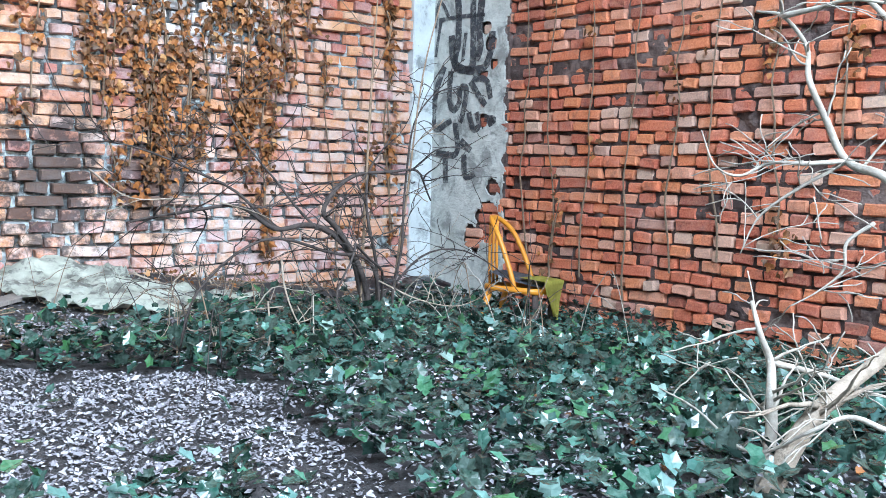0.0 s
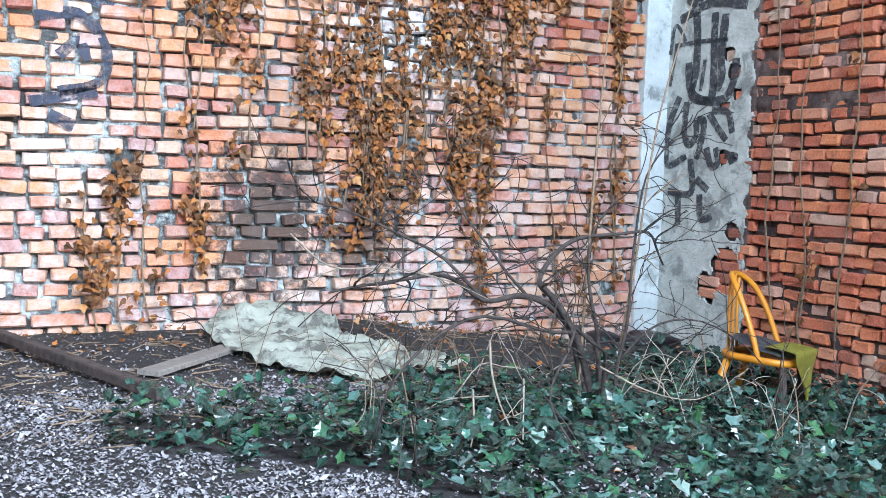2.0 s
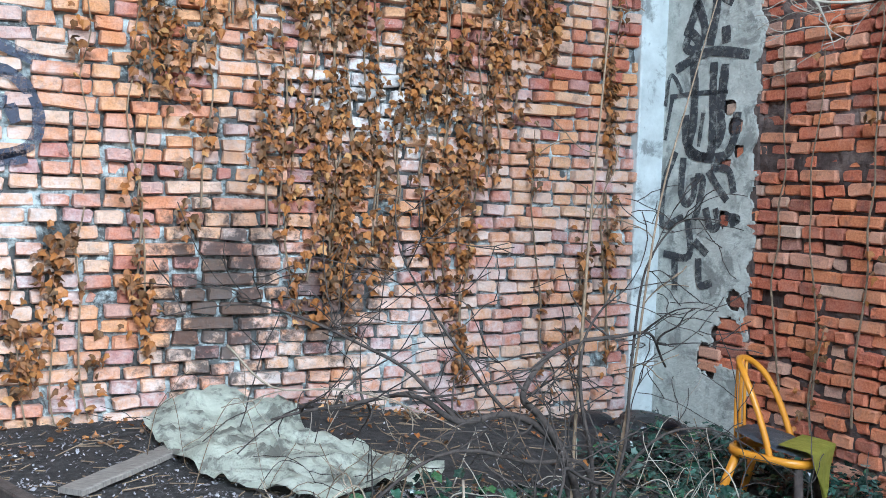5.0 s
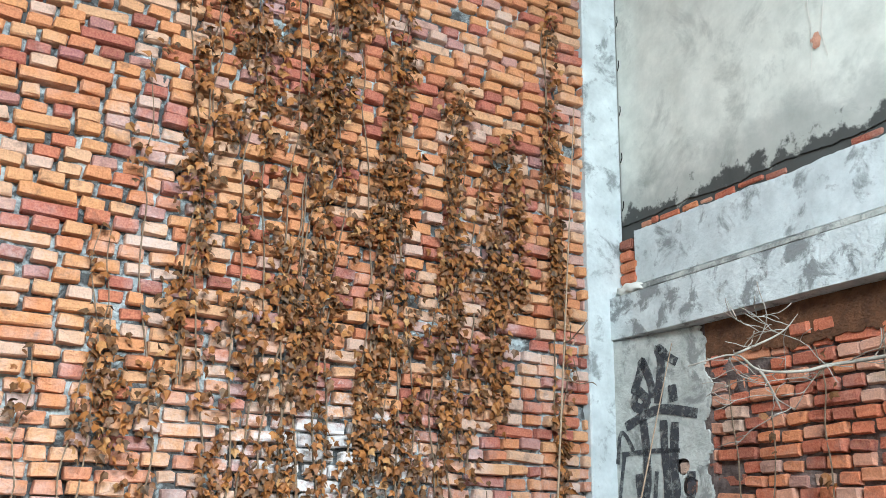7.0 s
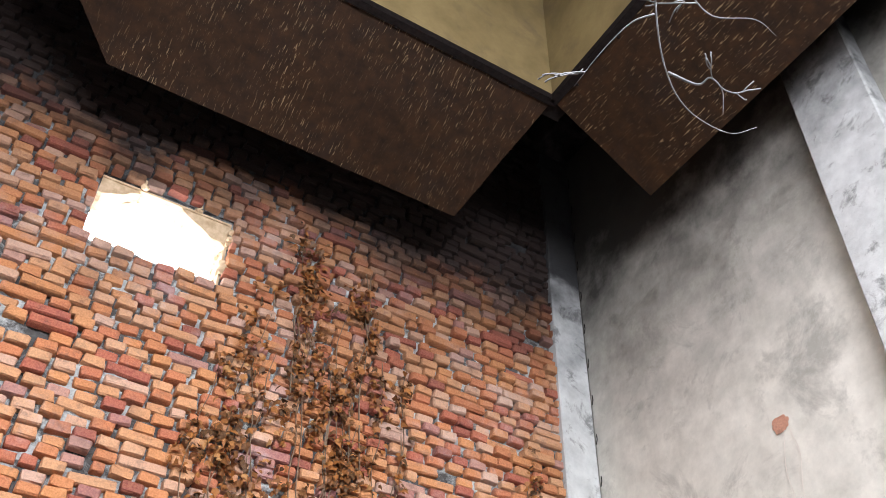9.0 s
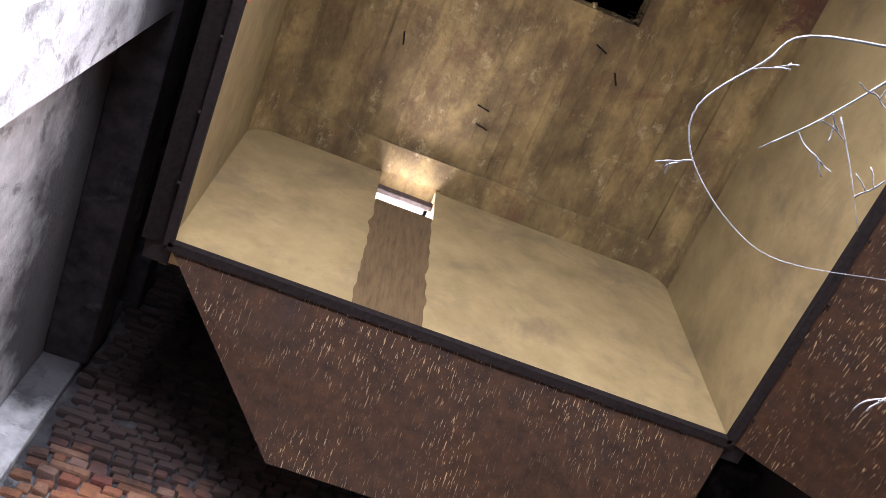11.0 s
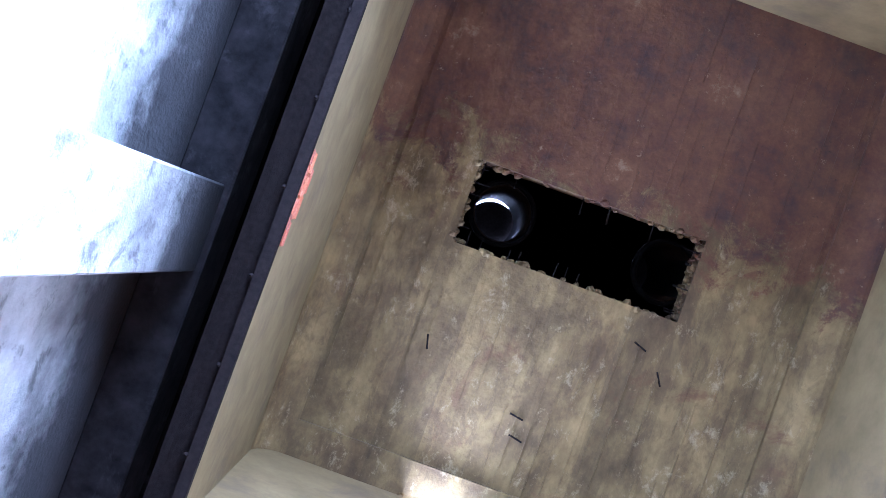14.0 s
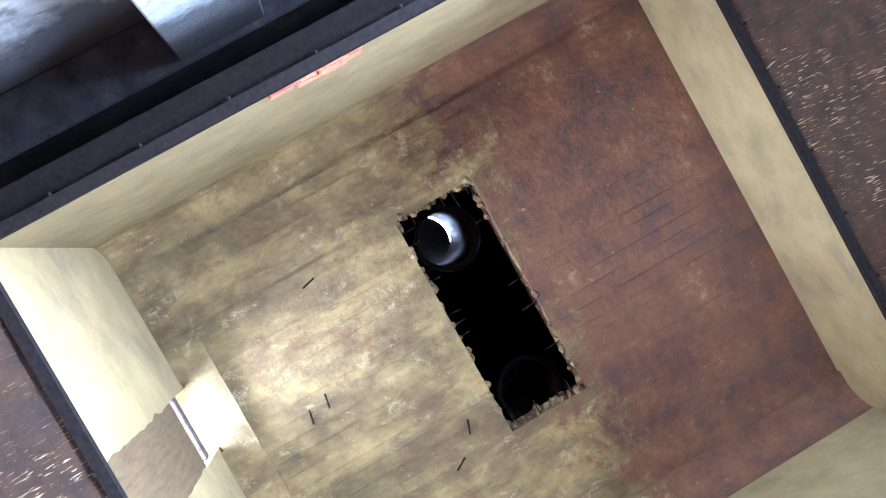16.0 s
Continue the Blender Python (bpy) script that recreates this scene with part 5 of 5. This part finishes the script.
def in_ivy(x, y):
    if math.hypot(x + 0.9, y + 1.9) < 0.3:
        return noise.noise((x * 9, y * 9, 4)) > 0.25
    n = 0.25 * noise.noise((x * 1.6, y * 1.6, 9)) + 0.12 * noise.noise((x * 5, y * 5, 2))
    if y > -1.95 + n * 0.4 and x < -1.5:
        return False
    if y > -1.05 and x < -0.2:
        return n > 0.14
    if x > -1.0 and y < -2.1 and abs(x + 0.55) < 0.25:
        return n > 0.05
    if y > -2.3 - 0.75 * max(0, x + 4.2) + 0.6 * n and x < -3.3:
        return x > -4.4 + n
    if y > -2.35 + n:
        return x > -4.3 + n
    if x > -3.45 + n - 0.25 * max(0, -y - 3.4):
        return True
    return n > 0.11 and x > -4.6


def ivy():
    rng = random.Random(1)
    verts, faces = [], []
    made = 0
    while made < 19500:
        x, y = rng.uniform(-4.7, -0.05), rng.uniform(-7.4, -0.1)
        if not in_ivy(x, y):
            continue
        h = 0.012 + 0.20 * rng.random() ** 1.2 * (0.6 + 0.8 * abs(noise.noise((x * 2, y * 2, 1))))
        ivy_leaf(verts, faces, Vector((x, y, ground_z(x, y) + h)), rng.uniform(0.028, 0.06), rng.gauss(-0.1, 0.7), rng.uniform(0, math.tau), rng)
        made += 1
    me = bpy.data.meshes.new("ivy")
    me.from_pydata(verts, [], faces)
    tagged(mesh_part("ivy", me, M_IVY), "dense carpet of dark green ivy leaves", "ivy", kind="stuff")

ivy()

def litter():
    rng = random.Random(2)
    verts, faces = [], []
    for i in range(165000):
        x, y = (rng.uniform(-6.35, -2.7), rng.uniform(-7.5, -1.4 if i % 8 else -0.3)) if i > 30000 else (rng.uniform(-6.35, -0.1), rng.uniform(-7.5, -0.1))
        if in_ivy(x, y) and rng.random() < (0.6 if y < -3.0 and x < -2.6 else 0.9):
            continue
        if noise.noise((x * 1.7, y * 1.7, 5)) < -0.12 and rng.random() < 0.3:
            continue
        if rng.random() < 0.85 and y > -1.5 and x > -3.4:
            continue
        s = rng.uniform(0.004, 0.010) if rng.random() < 0.96 else rng.uniform(0.010, 0.018)
        lift = rng.uniform(0.0, 0.10) if in_ivy(x, y) else rng.uniform(0, 0.01)
        m = Matrix.Translation((x, y, ground_z(x, y) + 0.006 + lift)) @ Euler((rng.gauss(0, 0.4), rng.gauss(0, 0.4), rng.uniform(0, 6.3))).to_matrix().to_4x4()
        k = len(verts)
        for a, b in ((-1, -0.5), (0.2, -0.7), (1.1, 0.1), (0.1, 0.6)):
            verts.append(m @ Vector((a * s, b * s, rng.uniform(-0.15, 0.15) * s)))
        faces.append((k, k + 1, k + 2, k + 3))
    me = bpy.data.meshes.new("litter")
    me.from_pydata(verts, [], faces)
    tagged(mesh_part("litter", me, M_CHIP), "pale wood chips and leaf litter on the soil", "litter", kind="stuff")
    verts, faces = [], []
    for i in range(900):
        x, y = rng.uniform(-4.9, -0.3), rng.uniform(-2.3, -0.1)
        a, ln, r = rng.uniform(0, math.tau), rng.uniform(0.03, 0.16), rng.uniform(0.0012, 0.003)
        d, side = Vector((math.cos(a), math.sin(a), rng.uniform(-0.15, 0.25))) * ln, Vector((-math.sin(a), math.cos(a), 0)) * r
        q = Vector((x, y, ground_z(x, y) + 0.008))
        k = len(verts)
        for end in (q, q + d):
            verts += [end - side, end + side, end + Vector((0, 0, r * 1.8))]
        faces += [(k, k + 1, k + 4, k + 3), (k + 1, k + 2, k + 5, k + 4), (k + 2, k, k + 3, k + 5)]
    me = bpy.data.meshes.new("twig_litter")
    me.from_pydata(verts, [], faces)
    tagged(mesh_part("twig_litter", me, M_STEM), "broken dry twigs strewn over the soil", "twigs", kind="stuff")
    verts, faces = [], []
    for i in range(800):
        x, y = (rng.uniform(-3.0, -0.1), rng.uniform(-6.0, -0.1)) if rng.random() < 0.6 else (rng.uniform(-5, -0.1), -rng.random() ** 2 * 0.6 - 0.05)
        dry_leaf(verts, faces, Vector((x, y, ground_z(x, y) + rng.uniform(0.005, 0.03))), rng.uniform(0.022, 0.042), Euler((rng.gauss(0, 0.5), rng.gauss(0, 0.5), rng.uniform(0, 6.3))), rng)
    me = bpy.data.meshes.new("fallen_leaves")
    me.from_pydata(verts, [], faces)
    tagged(mesh_part("fallen_leaves", me, M_DRY), "scattered dry brown fallen leaves", "leaves", kind="stuff")


def dry_leaf(verts, faces, p, size, e, rng):
    """A curled dry leaf with three points, folded along its middle."""
    m = Matrix.Translation(p) @ e.to_matrix().to_4x4()
    k = len(verts)
    c = rng.uniform(0.05, 0.45)
    w = rng.uniform(0.75, 1.15)
    for x, y, z in ((0, 0, 0), (0.30, -0.04, c * 0.5), (0.52, 0.38, c), (0.26, 0.55, c * 0.5), (0, 1.08, rng.uniform(-0.1, 0.35)), (-0.26, 0.55, c * 0.5), (-0.52, 0.38, c * 0.9), (-0.30, -0.04, c * 0.5), (0, 0.4, 0.0)):
        verts.append(m @ Vector((x * size * w, y * size, z * size)))
    for a in range(8):
        faces.append((k + 8, k + a, k + (a + 1) % 8))

litter()

def vine(x, z0, z1, leaves, spread, seed, wall):
    """A dead climber: thin stems fixed to the wall, dry leaves hanging from them."""
    rng = random.Random(seed)
    bm = bmesh.new()
    lines = []
    for s in range(2 if leaves > 60 else 1):
        pts, u, z = [], x + rng.uniform(-0.06, 0.06), z0
        while z < z1:
            pts.append((u, z))
            z += 0.22
            u += rng.uniform(-0.05, 0.05)
        if len(pts) < 2:
            continue
        lines.append(pts)
        q = [Vector((u, -0.034, z) if wall == "N" else (-0.034, u, z)) for u, z in pts]
        q = smooth_path(q, 3)
        tube(bm, q, [0.006 * (1 - 0.6 * i / len(q)) + 0.001 for i in range(len(q))], 4)
    thing = part("dead_vine", bm, M_STEM)
    if leaves:
        verts, faces = [], []
        clumps = [(rng.choice(rng.choice(lines)), rng.gauss(0, spread * 0.8)) for _ in range(max(3, leaves // 9))]
        for i in range(int(leaves * 1.75)):
            (u, z), aside = rng.choice(clumps)
            u += aside + rng.gauss(0, spread * 0.55)
            z += rng.gauss(0, 0.11)
            d = rng.uniform(0.03, 0.11)
            p = Vector((u, -d, z)) if wall == "N" else Vector((-d, u, z))
            e = Euler((radians(-90) + rng.gauss(-0.5, 0.45), rng.gauss(0, 0.5), rng.gauss(0, 0.8) + (0 if wall == "N" else -1.57)))
            dry_leaf(verts, faces, p, rng.uniform(0.032, 0.064), e, rng)
        me = bpy.data.meshes.new("leaves")
        me.from_pydata(verts, [], faces)
        mesh_part("leaves", me, M_DRY, thing, "curled brown dry leaves")
    tagged(thing, "dead climbing vine with dry brown leaves on the bricks" if leaves else "bare thin vine stem creeping up the bricks", "vine", group="vines on the wall")

rv = random.Random(77)
for x, z0, z1, n, s in ((-3.55, 0.6, 3.1, 90, 0.05), (-3.48, 1.9, 2.6, 60, 0.06), (-3.9, 0.0, 1.0, 60, 0.07), (-4.08, 0.0, 1.1, 45, 0.05), (-3.75, 0.1, 2.4, 30, 0.05), (-3.05, 2.2, 5.3, 190, 0.07), (-2.85, 1.1, 5.7, 330, 0.07), (-2.68, 0.8, 6.1, 460, 0.09),
                        (-2.52, 0.7, 6.3, 480, 0.09), (-2.4, 0.9, 5.6, 330, 0.07), (-2.22, 1.0, 5.2, 230, 0.06), (-2.08, 0.9, 5.9, 280, 0.06), (-1.88, 1.0, 5.2, 280, 0.06), (-1.78, 0.8, 4.2, 190, 0.05),
                        (-1.6, 0.2, 4.2, 300, 0.05), (-1.45, 1.4, 4.4, 230, 0.05), (-1.3, 1.9, 3.9, 100, 0.05), (-1.10, 2.3, 3.6, 190, 0.06), (-0.95, 2.9, 4.1, 150, 0.06), (-1.05, 0.2, 1.8, 25, 0.04), (-0.75, 0.3, 1.6, 30, 0.05), (-0.47, 0.3, 4.4, 230, 0.022), (-0.62, 3.6, 5.2, 80, 0.04),
                        (-3.2, 1.2, 4.2, 60, 0.07), (-2.12, 4.8, 6.7, 90, 0.05), (-2.6, 5.2, 6.7, 90, 0.07)):
    vine(x, z0, z1, n, s, int(1000 - x * 100), "N")
for y, z0, z1, n in ((-1.05, 0.2, 2.5, 0), (-1.35, 0.0, 2.3, 6), (-1.62, 0.1, 2.7, 8), (-2.0, -0.1, 2.7, 0), (-2.35, 0.2, 2.7, 14), (-2.7, 0.3, 2.6, 10), (-3.1, 0.5, 2.75, 30), (-3.5, 0.9, 2.75, 40), (-1.3, 0.2, 0.7, 10)):
    vine(y, z0, z1, n, 0.06, int(2000 - y * 100), "E")

# ---- bricks ----
def brick_mesh(w, h, depth, seed):
    """One worn brick: front face proud, corners knocked off and arrises uneven."""
    r = random.Random(seed)
    j = lambda a: r.uniform(-a, a)
    verts = []
    cx, cy = [r.uniform(0.003, 0.014) for _ in range(4)], [r.uniform(0.003, 0.011) for _ in range(4)]
    ring = [(cx[0], 0), (w - cx[1], 0), (w, cy[1]), (w, h - cy[2]), (w - cx[2], h), (cx[3], h), (0, h - cy[3]), (0, cy[0])]
    bow = [j(0.005) for _ in range(8)]
    for inset, y, wild in ((0.0, depth, 0.0), (0.0, 0.016, 0.004), (0.0065, 0.0, 0.004)):
        for (x, z), b in zip(ring, bow):
            fx, fz = 1 - 2 * inset / w, 1 - 2 * inset / h
            verts.append((w / 2 + (x - w / 2) * fx + b + j(wild), y + (j(0.004) if wild else 0), h / 2 + (z - h / 2) * fz + b * 0.6 + j(wild)))
    faces = []
    for a in (0, 8):
        for k in range(8):
            faces.append((a + k, a + (k + 1) % 8, a + 8 + (k + 1) % 8, a + 8 + k))
    verts.append((w * r.uniform(0.35, 0.65), j(0.003), h * r.uniform(0.4, 0.6)))
    for k in range(8):
        faces.append((16 + k, 16 + (k + 1) % 8, 24))
    return verts, faces

COURSE = 0.082
SHAPES = {}
for kind, w in (("header", 0.132), ("stretcher", 0.285), ("half", 0.09)):
    SHAPES[kind] = []
    for k in range(14):
        v, f = brick_mesh(w + 0.003 * (k % 5 - 2), 0.065 + 0.0018 * (k % 5), 0.07, int(w * 1000) + 7 * k)
        SHAPES[kind].append((w, v, f))


def lay_bricks(owner, length, z0, z1, place, inside, near, mats, seed, label, heads=0.83, trim=None):
    """Courses of headers and stretchers from the corner outwards. near: where bricks are parts of their own; the rest is joined."""
    rng = random.Random(seed)
    far_v, far_f = [], []
    shared = {}
    count = 0
    course = 0
    z = z0
    while z < z1:
        u = -rng.uniform(0, 0.14)
        while u < length:
            q = rng.random()
            kind = "header" if q < heads else "stretcher" if q < 0.93 else "half"
            k = rng.randrange(14)
            w, v, f = SHAPES[kind][k]
            du, dz, dd = rng.uniform(-0.005, 0.005), rng.uniform(-0.007, 0.007), rng.gauss(0, 0.014)
            tip = rng.gauss(0, 0.03)
            wob = 0.012 * noise.noise((u * 0.8, z * 0.5, seed))
            squeeze = trim(u, z, w) if trim else None
            if squeeze:
                m = place(squeeze[0], z + dz, dd) @ Matrix.Diagonal((squeeze[1] / w, 1, 1, 1))
                i = len(far_v)
                far_v += [m @ Vector(p) for p in v]
                far_f += [tuple(i + a for a in q2) for q2 in f]
            elif inside(u, z, w) and rng.random() > 0.010:
                m = place(u + du, z + dz + wob, dd) @ Matrix.Rotation(tip, 4, "Y")
                if near(u, z) and count < 300:
                    key = (kind, k)
                    if key not in shared:
                        me = bpy.data.meshes.new("brick")
                        me.from_pydata(v, [], f)
                        me.materials.append(mats[0])
                        shared[key] = me
                    ob = new("brick", shared[key])
                    ob.parent = owner
                    ob.matrix_basis = m
                    count += 1
                else:
                    i = len(far_v)
                    far_v += [m @ Vector(p) for p in v]
                    far_f += [tuple(i + a for a in q2) for q2 in f]
            u += w + rng.uniform(0.013, 0.030)
        z += COURSE
    me = bpy.data.meshes.new("bricks")
    me.from_pydata(far_v, [], far_f)
    ob = mesh_part("bricks", me, mats[1], owner, label)
    tagged(ob, kind="stuff")


def north_place(u, z, d):
    return Matrix.Translation((-0.33 - u, -0.012 + d, z)) @ Matrix.Diagonal((-1, 1, 1, 1))


def north_inside(u, z, w):
    x0, x1 = -0.33 - u - w, -0.33 - u
    if x0 < WEST + 0.32:
        return False
    if x1 > WX0 - 0.01 and x0 < WX1 + 0.01 and WZ0 - 0.07 < z < WZ1:
        return False
    return True

def north_trim(u, z, w):
    """A brick cut short at the window: where it begins and how long it stays."""
    if not WZ0 - 0.07 < z < WZ1:
        return None
    a, b = -0.33 - WX1, -0.33 - WX0
    if u < a < u + w and a - u > 0.03:
        return u, a - u - 0.004
    if u < b < u + w and u + w - b > 0.03:
        return b + 0.004, u + w - b - 0.004
    return None


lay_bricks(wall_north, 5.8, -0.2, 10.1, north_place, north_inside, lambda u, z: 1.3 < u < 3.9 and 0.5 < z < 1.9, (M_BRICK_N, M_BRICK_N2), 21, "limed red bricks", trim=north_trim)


def east_place(u, z, d):
    return Matrix.Translation((-0.0 + d, -0.34 - u, z)) @ Matrix.Rotation(-math.pi / 2, 4, "Z")

lay_bricks(wall_east_low, 6.7, -0.6, 2.64, east_place, lambda u, z, w: u > 0.32, lambda u, z: u < 2.6 and 0.0 < z < 1.6, (M_BRICK_E, M_BRICK_E2), 22, "worn red bricks", 0.84)
